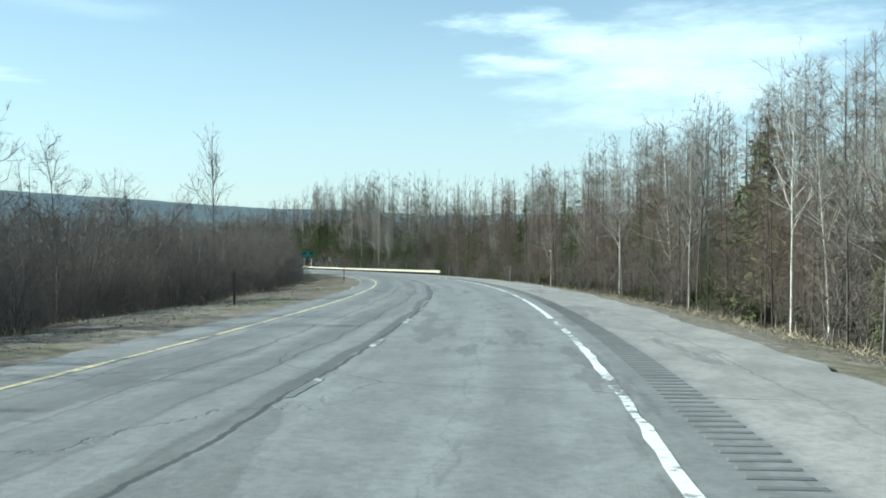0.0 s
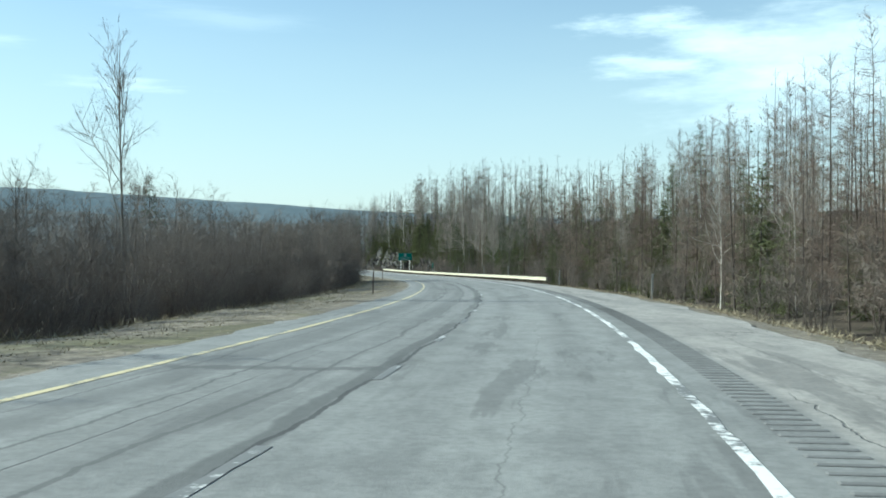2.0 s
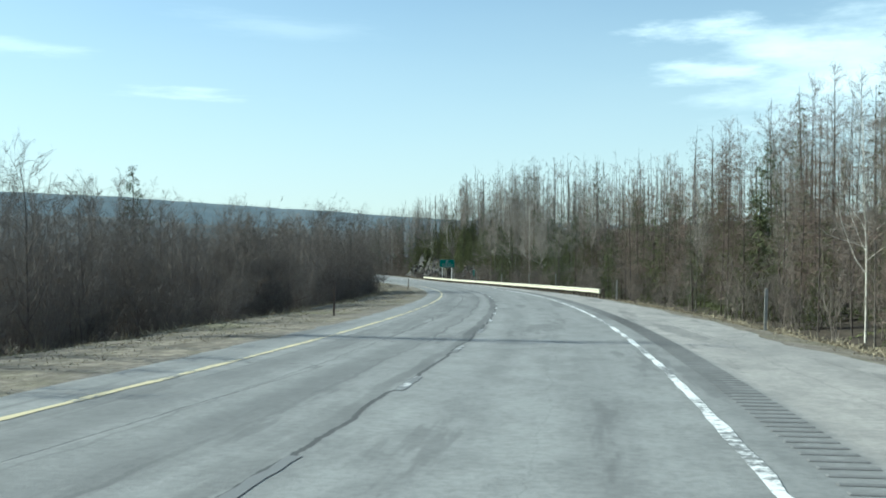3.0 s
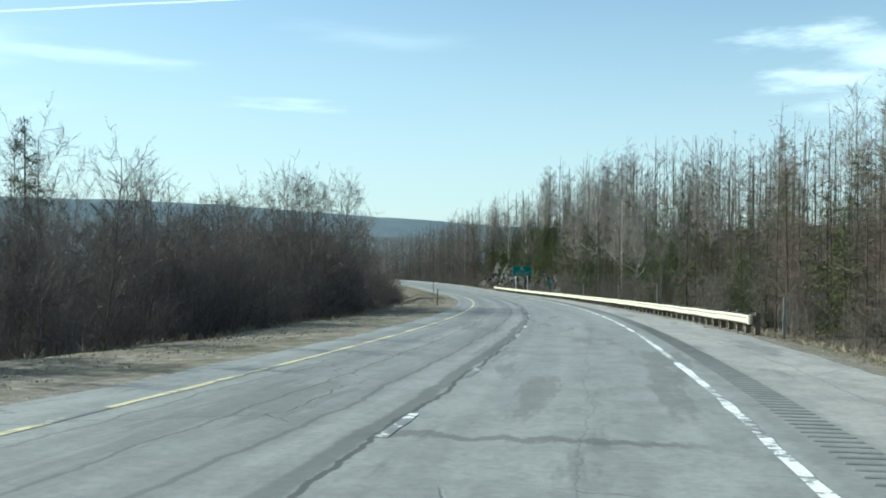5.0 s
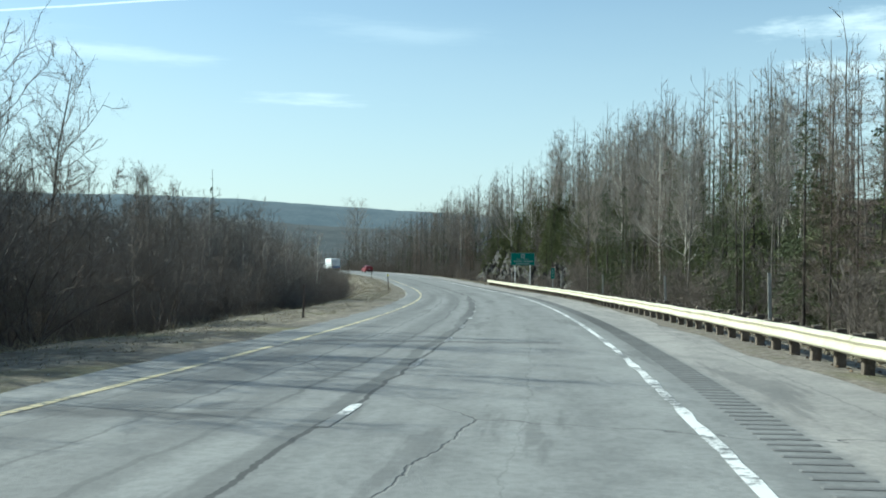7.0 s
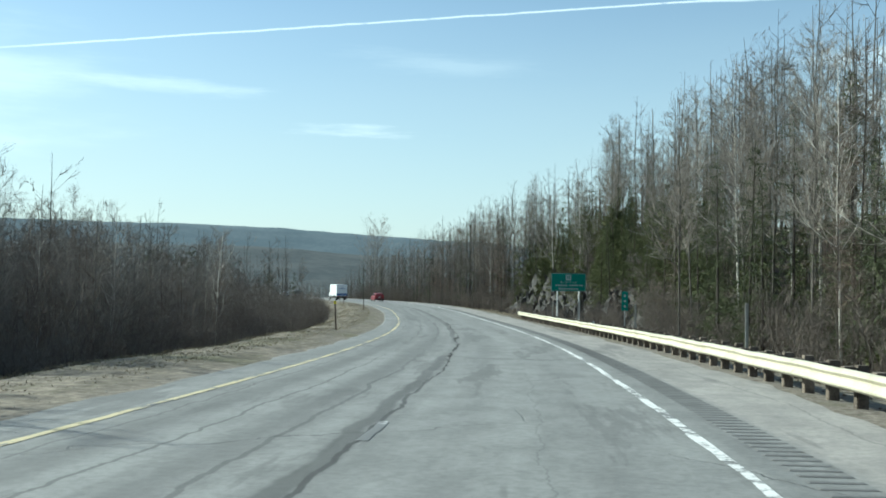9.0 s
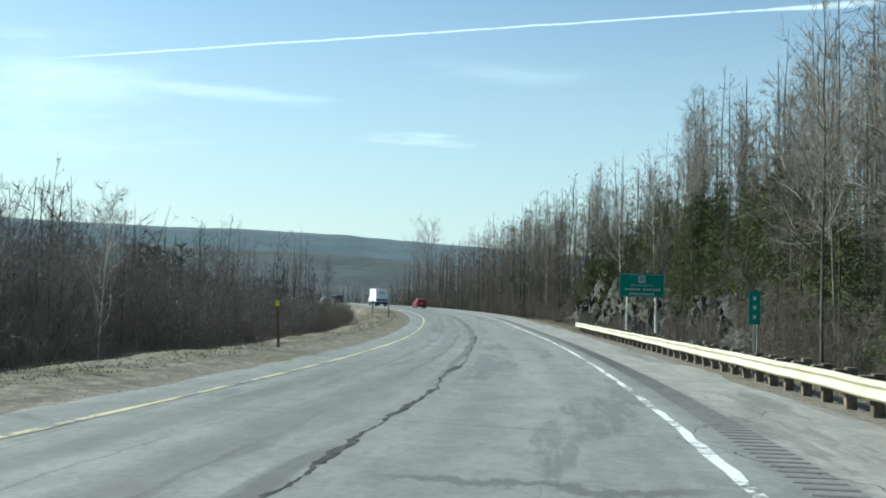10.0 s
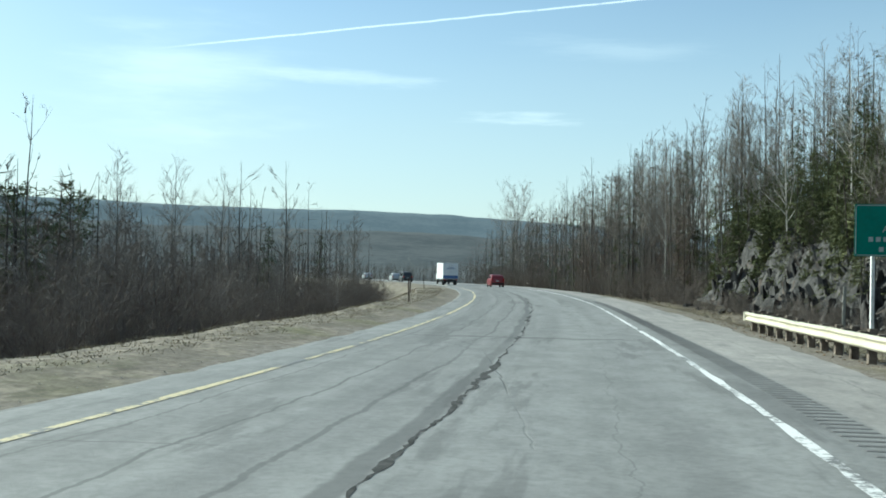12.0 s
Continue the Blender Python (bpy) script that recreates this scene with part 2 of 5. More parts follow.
def earth(N):
    """Dead grass, dirt and gravel near the road, leaf litter under the trees, brown woods far off."""
    uv, s, u = road_uv(N)
    p = spot(N)
    a, f, g = N.noise(p, 0.22, 5.0), N.noise(p, 2.2, 6.0, 0.65), N.noise(p, 24.0, 4.0, 0.7)
    straw = N.mix(N.step(f, 0.32, 0.68), (0.15, 0.127, 0.10), (0.33, 0.285, 0.222))
    green = N.mix(N.step(g, 0.3, 0.7), (0.10, 0.105, 0.045), (0.21, 0.20, 0.095))
    grass = N.mix(N.math("MULTIPLY", N.step(a, 0.52, 0.66), 0.6), straw, green)
    thatch = N.step(N.noise(N.stretch(uv, 0.35, 1.0, 1.0), 0.8, 7.0, 0.7), 0.44, 0.58)
    grass = N.mix(N.math("MULTIPLY", thatch, N.math("SUBTRACT", 0.5, N.math("MULTIPLY", N.step(N.math("MULTIPLY", u, -1.0), 0.0, 2.0), 0.3))), grass, N.mix(N.step(g, 0.3, 0.7), (0.055, 0.05, 0.04), (0.14, 0.122, 0.096)))
    dirt = N.mix(N.step(N.noise(p, 5.0, 6.0, 0.7), 0.35, 0.65), (0.15, 0.128, 0.105), (0.27, 0.238, 0.198))
    stony = N.add("ShaderNodeTexVoronoi", Scale=11.0)
    N.link(p, stony.inputs["Vector"])
    dirt = N.mix(N.step(stony.outputs["Distance"], 0.25, 0.45), N.mix(0.35, dirt, (0.34, 0.315, 0.28)), dirt)
    litter = N.mix(N.step(f, 0.3, 0.7), (0.045, 0.037, 0.029), (0.10, 0.08, 0.061))
    ragged = N.math("MULTIPLY", N.math("SUBTRACT", N.math("ADD", N.math("MULTIPLY", f, 0.5), a), 0.75), 3.2)
    au = N.math("ADD", N.math("ABSOLUTE", N.math("ADD", u, 1.2)), ragged)
    c = N.mix(N.step(au, 5.6, 6.7), dirt, grass)
    c = N.mix(N.step(N.math("ADD", N.math("ABSOLUTE", N.math("ADD", u, 0.6)), ragged), 10.2, 12.2), c, litter)
    # matted tussocks and bare scraps
    matt = N.noise(N.stretch(uv, 0.7, 1.0, 1.0), 4.5, 9.0, 0.78)
    c = N.mix(N.math("MULTIPLY", N.step(matt, 0.45, 0.6), 0.46), c, (0.06, 0.053, 0.042))
    c = N.mix(N.math("MULTIPLY", N.step(N.noise(N.stretch(uv, 0.5, 1.0, 1.0), 1.1, 6.0, 0.7), 0.54, 0.64), 0.35), c, (0.105, 0.105, 0.055))
    far = N.step(N.math("ABSOLUTE", u), 90.0, 170.0)
    c = N.mix(far, c, N.mix(N.step(N.noise(p, 0.012, 6.0), 0.42, 0.6), (0.04, 0.04, 0.038), (0.07, 0.067, 0.06)))
    return c, N.math("ADD", f, N.math("MULTIPLY", g, 0.5))


def bark(dark, light, rings):
    def make(N):
        p = own(N)
        n = N.noise(N.stretch(p, 3.0, 3.0, 0.8), 3.0, 6.0, 0.65)
        c = N.mix(N.step(n, 0.35, 0.62), dark, light)
        if rings:
            r = N.noise(N.stretch(p, 2.0, 2.0, 9.0), 1.5, 4.0, 0.6)
            c = N.mix(N.math("MULTIPLY", N.step(r, 0.57, 0.63), 0.8), c, (0.05, 0.045, 0.04))
        v = N.add("ShaderNodeHueSaturation")
        N.link(N.math("ADD", 0.75, N.math("MULTIPLY", chance(N), 0.5)), v.inputs["Value"])
        N.link(c, v.inputs["Color"])
        return v.outputs[0], n
    return make


def twigs(dark, light):
    """Fine wood: tone by twig and by tree."""
    def make(N):
        k = N.math("ADD", N.math("MULTIPLY", isle(N), 0.55), N.math("MULTIPLY", chance(N), 0.45))
        return N.mix(k, dark, light)
    return make


def wooded(low, top, haze_glow):
    """Hills some kilometres away, their distance haze put into colour and emission."""
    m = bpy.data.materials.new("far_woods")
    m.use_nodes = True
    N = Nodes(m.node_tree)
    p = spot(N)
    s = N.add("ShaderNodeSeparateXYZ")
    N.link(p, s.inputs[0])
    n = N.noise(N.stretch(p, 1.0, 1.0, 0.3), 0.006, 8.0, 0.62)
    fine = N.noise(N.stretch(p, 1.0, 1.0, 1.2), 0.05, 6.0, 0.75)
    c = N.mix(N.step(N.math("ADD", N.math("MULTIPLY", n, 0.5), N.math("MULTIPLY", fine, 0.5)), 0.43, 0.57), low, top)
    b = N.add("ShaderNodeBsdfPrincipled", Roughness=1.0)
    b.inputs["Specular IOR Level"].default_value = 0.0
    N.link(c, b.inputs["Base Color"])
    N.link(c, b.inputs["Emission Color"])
    b.inputs["Emission Strength"].default_value = haze_glow
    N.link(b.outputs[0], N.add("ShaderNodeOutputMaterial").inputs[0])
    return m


def rock_face(N):
    p = spot(N)
    n, f = N.noise(N.stretch(p, 1.0, 1.0, 0.35), 1.1, 7.0, 0.65), N.noise(N.stretch(p, 1.0, 1.0, 0.22), 7.0, 7.0, 0.75)
    c = N.mix(N.step(N.math("ADD", N.math("MULTIPLY", n, 0.55), N.math("MULTIPLY", f, 0.45)), 0.42, 0.6), (0.012, 0.0115, 0.011), (0.118, 0.11, 0.10))
    c = N.mix(N.math("MULTIPLY", N.step(N.noise(N.stretch(p, 1.4, 1.4, 0.3), 0.9, 5.0), 0.56, 0.66), 0.55), c, (0.12, 0.082, 0.058))
    return N.mix(N.math("MULTIPLY", f, 0.4), c, (0.06, 0.056, 0.052)), N.math("ADD", n, f)


def plain(colour, grime=0.15, scale=6.0):
    return two(tuple(v * (1.0 - grime) for v in colour), colour, scale, scale * 7, 0.3, 0.6)


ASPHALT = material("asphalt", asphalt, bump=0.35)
WHITE_LINE = material("white_line_paint", paint((0.74, 0.73, 0.70), 0.53), 0.6)
DASH_LINE = material("worn_white_paint", paint((0.72, 0.71, 0.68), 0.44), 0.6)
YELLOW_LINE = material("yellow_line_paint", paint((0.56, 0.475, 0.28), 0.55), 0.6)
EARTH = material("earth", earth, 0.95, bump=0.6, spec=0.1)
RUMBLE = material("rumble_asphalt", two((0.135, 0.132, 0.127), (0.19, 0.186, 0.179), 1.5, 30.0), 0.85)
CRACKED = material("broken_asphalt", two((0.012, 0.012, 0.011), (0.07, 0.067, 0.063), 6.0, 40.0), 0.95)
GRASS = material("dead_grass", lambda N: N.mix(isle(N), (0.16, 0.135, 0.09), (0.38, 0.325, 0.225)), 0.9, spec=0.1)
GREENISH = material("new_grass", lambda N: N.mix(isle(N), (0.16, 0.16, 0.075), (0.31, 0.29, 0.15)), 0.9, spec=0.1)
GRAVEL = material("gravel", lambda N: N.mix(isle(N), (0.22, 0.20, 0.175), (0.44, 0.41, 0.37)), 0.9)
LITTER = material("fallen_leaves", lambda N: N.mix(isle(N), (0.09, 0.065, 0.045), (0.27, 0.20, 0.135)), 0.95, spec=0.1)
GALV = material("weathered_rail_steel", two((0.40, 0.37, 0.27), (0.56, 0.52, 0.40), 0.9, 14.0, 0.25, 0.6), 0.55, 0.1, 0.1)
WOODPOST = material("weathered_post_wood", two((0.085, 0.068, 0.052), (0.20, 0.165, 0.13), 4.0, 30.0, vary=0.25), 0.9, bump=0.3)
GREEN = material("sign_green", plain((0.012, 0.21, 0.155), 0.25, 1.5), 0.4)
SIGNWHITE = material("sign_white", plain((0.46, 0.50, 0.48), 0.25, 3.0), 0.45)
SIGNBACK = material("aluminium", plain((0.45, 0.46, 0.46), 0.2), 0.4, 0.8)
POSTWHITE = material("painted_post", plain((0.84, 0.83, 0.79), 0.2), 0.5)
MARKER = material("marker_post_brown", plain((0.13, 0.095, 0.075), 0.35), 0.7)
MARKGREY = material("marker_post_grey", plain((0.34, 0.33, 0.30), 0.35), 0.7)
YELLOW = material("reflector_yellow", plain((0.72, 0.62, 0.03), 0.15), 0.35)
ROCK = material("rock_face", rock_face, 0.9, bump=0.9)
LARCH_BARK = material("larch_bark", bark((0.03, 0.025, 0.021), (0.085, 0.07, 0.058), False), 0.95, bump=0.4)
BIRCH_BARK = material("birch_bark", bark((0.36, 0.33, 0.28), (0.62, 0.58, 0.51), True), 0.8, bump=0.2)
ASPEN_BARK = material("aspen_bark", bark((0.07, 0.062, 0.053), (0.165, 0.148, 0.125), True), 0.9, bump=0.3)
SHRUB_BARK = material("shrub_bark", bark((0.075, 0.062, 0.053), (0.19, 0.16, 0.135), False), 0.95)
LARCH_TWIG = material("larch_twigs", twigs((0.10, 0.075, 0.06), (0.24, 0.182, 0.146)), 0.9, spec=0.15)
ASPEN_TWIG = material("aspen_twigs", twigs((0.15, 0.133, 0.114), (0.355, 0.316, 0.272)), 0.9, spec=0.15)
SHRUB_TWIG = material("shrub_twigs", twigs((0.095, 0.08, 0.068), (0.26, 0.222, 0.188)), 0.9, spec=0.15)
SPRUCE_LEAF = material("spruce_needles", twigs((0.055, 0.066, 0.038), (0.135, 0.148, 0.078)), 0.95, spec=0.08)
FIR_LEAF = material("young_fir_needles", twigs((0.065, 0.076, 0.038), (0.165, 0.172, 0.082)), 0.95, spec=0.08)
# bluish tones and emission stand in for the haze before the ridges
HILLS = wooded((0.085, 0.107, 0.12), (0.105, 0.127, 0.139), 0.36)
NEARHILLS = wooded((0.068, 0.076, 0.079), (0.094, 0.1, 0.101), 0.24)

# ---- the road's line: its centre at stations 30 m apart ----
STATIONS = np.array([(-3.44, -9.76, 0.23), (-1.1, 20.03, -0.63), (-0.49, 49.87, -1.56), (-1.89, 79.67, -2.53), (-5.25, 109.33, -3.52), (-10.2, 138.79, -4.5),
                     (-16.8, 167.94, -5.45), (-24.98, 196.69, -6.34), (-34.84, 224.9, -7.14), (-46.15, 252.6, -7.7), (-58.6, 279.79, -7.96), (-72.94, 305.95, -8.19),
                     (-89.5, 330.76, -8.52), (-108.03, 354.2, -8.94), (-127.52, 376.93, -9.36), (-147.76, 398.99, -9.78), (-168.72, 420.36, -10.19), (-190.39, 441.01, -10.6),
                     (-212.74, 460.93, -10.99), (-235.74, 480.09, -11.38), (-259.37, 498.47, -11.77)])
S0, S1 = -90.0, 600.0


def centre(s):
    """The road's centre at station s (arrays too), by a cubic through the stations; straight on past both ends."""
    s = np.atleast_1d(np.asarray(s, float))
    x = s / 30.0
    i = np.clip(np.floor(x).astype(int), 0, len(STATIONS) - 2)
    f = np.clip(x - i, 0, 1)[:, None]
    P = np.vstack([2 * STATIONS[0] - STATIONS[1], STATIONS, 2 * STATIONS[-1] - STATIONS[-2]])
    a, b, c, d = P[i], P[i + 1], P[i + 2], P[i + 3]
    q = 0.5 * (2 * b + (c - a) * f + (2 * a - 5 * b + 4 * c - d) * f ** 2 + (3 * b - a - 3 * c + d) * f ** 3)
    over = (x - i - f[:, 0])[:, None]
    return q + over * np.where(over < 0, STATIONS[1] - STATIONS[0], STATIONS[-1] - STATIONS[-2])


def side(s):
    """The level unit vector to the road's left at s."""
    d = centre(np.asarray(s) + 0.5) - centre(np.asarray(s) - 0.5)
    n = np.stack([-d[:, 1], d[:, 0], 0 * d[:, 0]], 1)
    return n / np.linalg.norm(n, axis=1)[:, None]


def smooth(v, lo, hi):
    t = np.clip((np.asarray(v, float) - lo) / (hi - lo), 0, 1)
    return t * t * (3 - 2 * t)


def wave(s, u):
    """Gentle unevenness of the ground."""
    return 0.5 * np.sin(s * 0.31 + u * 0.17) + 0.3 * np.sin(s * 0.83 - u * 0.57 + 1.3) + 0.2 * np.sin(s * 1.7 + u * 1.31 + 0.4)


RIGHT = ((-400, 9.0), (-120, 5.0), (-45, 1.6), (-25, 0.2), (-17, -0.7), (-13, -1.0), (-10.5, -0.65), (-8.6, -0.18), (-7.0, -0.06), (0, -0.12))
LEFT = ((0, -0.12), (4.7, -0.06), (6.0, -0.05), (8.6, -0.12), (10.4, -0.4), (12.0, -1.0), (15, -1.9), (30, -2.6), (60, -4.0), (120, -7.0), (400, -22.0))
OPEN_LEFT = ((0, -0.12), (4.7, -0.06), (6.2, 0.12), (8.4, 0.05), (11, -1.2), (15, -3.0), (30, -4.5), (60, -7.0), (120, -12.0), (400, -30.0))


def rise(s, u):
    """Height of the ground over the road at station s and offset u (left is plus)."""
    s, u = np.asarray(s, float), np.asarray(u, float)
    r = np.interp(u, *zip(*RIGHT))
    l = np.interp(u, *zip(*LEFT)) * (1 - smooth(s, 180, 225)) + np.interp(u, *zip(*OPEN_LEFT)) * smooth(s, 180, 225)
    z = np.where(u < 0, r, l)
    cut = smooth(s, 236, 262) * (1 - smooth(s, 318, 338))
    z = z + cut * (smooth(-u, 16.4, 19.5) * 4.4 + smooth(-u, 18, 45) * 4.0 + smooth(-u, 10.0, 13.0) * 0.4)
    z = z - smooth(s, 395, 450) * smooth(-u, 8, 40) * 7.0
    return z + 0.10 * wave(s, u) * smooth(np.abs(u + 1.2), 6.6, 10.0) + 0.35 * wave(s * 0.3, u * 0.3) * smooth(np.abs(u), 14, 40)


def place(s, u, up=0.0):
    """World places at station s, offset u, so far over the ground."""
    s, u = np.atleast_1d(np.asarray(s, float)), np.atleast_1d(np.asarray(u, float))
    p = centre(s) + side(s) * u[:, None]
    p[:, 2] += rise(s, u) + up
    return p


def over_road(s, u, up):
    """World places over the road's own surface (crowned 1.5 per cent at most)."""
    s, u = np.atleast_1d(np.asarray(s, float)), np.atleast_1d(np.asarray(u, float))
    p = centre(s) + side(s) * u[:, None]
    p[:, 2] += up
    return p


def heading(s):
    d = centre(s + 0.5)[0] - centre(s - 0.5)[0]
    return math.degrees(math.atan2(d[1], d[0])) - 90.0


def rail_line(s):
    """Offset of the guardrail's face."""
    return np.interp(s, (120, 138, 156, 175, 193, 215, 258, 272, 300), (-7.9, -7.8, -7.2, -6.85, -6.65, -6.9, -7.55, -7.8, -7.9))


def shoulder_edge(s):
    """Offset of the asphalt's right edge."""
    return np.interp(s, (0, 120, 150, 160, 250, 270, 330), (-7.05, -7.05, -6.75, -6.3, -6.5, -6.9, -6.6))


# ---- mesh helpers ----
def mesh_of(name, verts, faces, mat, soft=False, uv=None):
    me = bpy.data.meshes.new(name)
    me.from_pydata(verts.tolist() if isinstance(verts, np.ndarray) else verts, [], faces.tolist() if isinstance(faces, np.ndarray) else faces)
    if uv is not None:
        loops = np.empty(len(me.loops), dtype=np.int32)
        me.loops.foreach_get("vertex_index", loops)
        me.uv_layers.new(name="road").data.foreach_set("uv", np.asarray(uv, dtype=np.float32)[loops].ravel())
    for m in mat if isinstance(mat, (list, tuple)) else [mat]:
        me.materials.append(m)
    if soft:
        me.polygons.foreach_set("use_smooth", [True] * len(me.polygons))
    return me


def held(name, me, parent, label="", at=None):
    """Link a mesh as one part under its thing."""
    ob = new(name, me)
    ob.parent = parent
    if at is not None:
        ob.matrix_basis = at
    return tagged(ob, label)


def part(name, bm, mat, parent, label="", at=None):
    me = bpy.data.meshes.new(name)
    bm.to_mesh(me)
    bm.free()
    me.materials.append(mat)
    return held(name, me, parent, label, at)


def box(bm, cx, cy, cz, sx, sy, sz, bevel=0.0, top=1.0, shift=0.0):
    """A box with its upper face scaled by top along y and shifted, edges rounded."""
    r = bmesh.ops.create_cube(bm, size=1.0)
    for v in r["verts"]:
        k = top if v.co.z > 0 else 1.0
        v.co = Vector((cx + v.co.x * sx * (0.5 + 0.5 * k if k != 1 else 1), cy + v.co.y * sy * k + (shift if v.co.z > 0 else 0.0), cz + v.co.z * sz))
    if bevel:
        bmesh.ops.bevel(bm, geom=list({e for v in r["verts"] for e in v.link_edges}), offset=bevel, segments=2, affect="EDGES")
    return r["verts"]


def rod(bm, a, b, r0, r1=None, sides=8):
    a, b = Vector(a), Vector(b)
    m = Matrix.Translation((a + b) / 2) @ (b - a).to_track_quat("Z", "Y").to_matrix().to_4x4()
    bmesh.ops.create_cone(bm, cap_ends=True, segments=sides, radius1=r0, radius2=r0 if r1 is None else r1, depth=(b - a).length, matrix=m)


def thing(name, label, category, at, group="", kind=""):
    ob = new(name)
    ob.empty_display_size = 0.2
    ob.matrix_basis = at
    return tagged(ob, label, category, group, kind)


def ribbon(name, s, u0, u1, up, mat, label, thick=0.0, wobble=0.0, seed=0, ends=True):
    """A strip that follows the road from station to station."""
    s = np.asarray(s, float)
    rng = np.random.default_rng(seed)
    w0, w1 = (rng.normal(0, wobble, len(s)) for _ in range(2))
    a, b = over_road(s, u0 + w0, up), over_road(s, u1 + w1, up)
    n = len(s)
    v = np.vstack([a, b])
    uv = np.vstack([np.stack([s, u0 + w0], 1), np.stack([s, u1 + w1], 1)])
    f = [(i, i + n, i + n + 1, i + 1) if u0 > u1 else (i, i + 1, i + n + 1, i + n) for i in range(n - 1)]
    ob = new(name, mesh_of(name, v, f, mat, uv=uv))
    return tagged(ob, label, kind="structure")


# ---- ground: one sheet from the verge to the horizon ----
def build_ground():
    us = np.array([-130, -100, -75, -55, -42, -33, -27, -23, -20, -18, -17, -16.2, -15.4, -14.5, -13.5, -12.5, -11.5, -10.6, -9.8, -9, -8.3, -7.6, -6.9, -5.5, -2, 2, 3.6, 4.4, 5.0, 5.6, 6.3, 7.1, 8, 9, 10, 11.2, 12.6, 14.5, 17, 21, 27, 35, 48, 70, 100, 130])
    ss = np.concatenate([np.arange(S0, 0, 6.0), np.arange(0, 340, 1.5), np.arange(340, S1 + 1, 6.0)])
    S, U = np.meshgrid(ss, us, indexing="ij")
    v = place(S.ravel(), U.ravel())
    n, m = len(ss), len(us)
    f = [(i * m + j, i * m + j + 1, (i + 1) * m + j + 1, (i + 1) * m + j) for i in range(n - 1) for j in range(m - 1)]
    f = [q[::-1] for q in f]
    uv = np.stack([S.ravel(), U.ravel()], 1)
    rim = [i * m for i in range(n)] + [(n - 1) * m + j for j in range(1, m)] + [i * m + m - 1 for i in range(n - 2, -1, -1)] + [j for j in range(m - 2, 0, -1)]
    mid = np.array([-60.0, 250.0])
    last, base = rim, v[rim]
    for grow in (60, 160, 350, 700, 1400, 2600, 4300):
        d = base[:, :2] - mid
        r = np.linalg.norm(d, axis=1)
        p = np.zeros_like(base)
        p[:, :2] = mid + d / r[:, None] * (r + (grow - 0.35 * np.minimum(r, grow) * 0))[:, None]
        ahead = np.clip((-d[:, 0] * 0.75 + d[:, 1] * 0.65) / r, -0.2, 1)
        p[:, 2] = base[:, 2] - smooth(grow, 0, 1200) * (34 * np.clip(ahead, 0, 1) + 2)
        k = len(v)
        v = np.vstack([v, p])
        uv = np.vstack([uv, np.stack([uv[rim, 0], np.where(np.abs(uv[rim, 1]) > 129, np.sign(uv[rim, 1]) * 400, uv[rim, 1])], 1)])
        now = list(range(k, k + len(p)))
        c = len(now)
        f += [(last[i], last[(i + 1) % c], now[(i + 1) % c], now[i]) for i in range(c)]
        last = now
    me = mesh_of("ground", v, f, EARTH, True, uv)
    bm = bmesh.new()
    bm.from_mesh(me)
    bmesh.ops.recalc_face_normals(bm, faces=bm.faces)
    bm.to_mesh(me)
    bm.free()
    if me.polygons[len(me.polygons) // 4].normal.z < 0:
        me.flip_normals()
    return tagged(new("ground", me), "pale dead grass, dirt and leaf litter ground", kind="structure")


def build_hills(name, mat, dist, deep, profile, rough, seed, label):
    """A wooded ridge far off: azimuth left of +y against angle of height."""
    az = np.linspace(-70, 160, 460)
    el = np.interp(az, *zip(*profile))
    rng = np.random.default_rng(seed)
    for k, amp in ((7, 0.10), (19, 0.06), (47, 0.035), (110, 0.02)):
        el = el + rough * amp * np.interp(az, np.linspace(-70, 160, k * 2), rng.normal(0, 1, k * 2))
    el = el + rough * 0.018 * rng.normal(0, 1, len(az))
    rows = []
    for f in (0.0, 0.25, 0.5, 0.75, 0.9, 1.0, 1.12):
        r = dist - deep * (1 - f) if f <= 1 else dist + 200
        h = np.tan(np.radians(el)) * dist * (math.sin(min(f, 1) * math.pi / 2) ** 1.6)
        z = -46 + (h + 46) * (1 if f <= 1 else 0.6)
        if f < 1:
            z = -46 + (h + 46) * (min(f, 1) ** 0.9)
        rows.append(np.stack([-np.sin(np.radians(az)) * r - 20, np.cos(np.radians(az)) * r + 120, z], 1))
    v, n = np.vstack(rows), len(az)
    f = [(j * n + i, j * n + i + 1, (j + 1) * n + i + 1, (j + 1) * n + i) for j in range(len(rows) - 1) for i in range(n - 1)]
    return tagged(new(name, mesh_of(name, v, f, mat, True)), label, kind="structure")


build_ground()
build_hills("backdrop_far_ridge", HILLS, 4200, 1300, ((-70, 1.0), (0, 1.1), (9.7, 1.4), (14, 1.62), (18, 1.9), (23, 2.25), (28, 2.55), (33, 2.68), (40, 2.72), (60, 3.0), (160, 2.2)), 0.45, 4, "far wooded ridge, blue distance haze painted in")
build_hills("backdrop_near_ridge", NEARHILLS, 2300, 1300, ((-70, 0.3), (10, 0.5), (20, 0.9), (28, 1.3), (36, 1.5), (50, 1.7), (160, 1.2)), 0.9, 9, "wooded valley side, brown and grey, with painted haze")

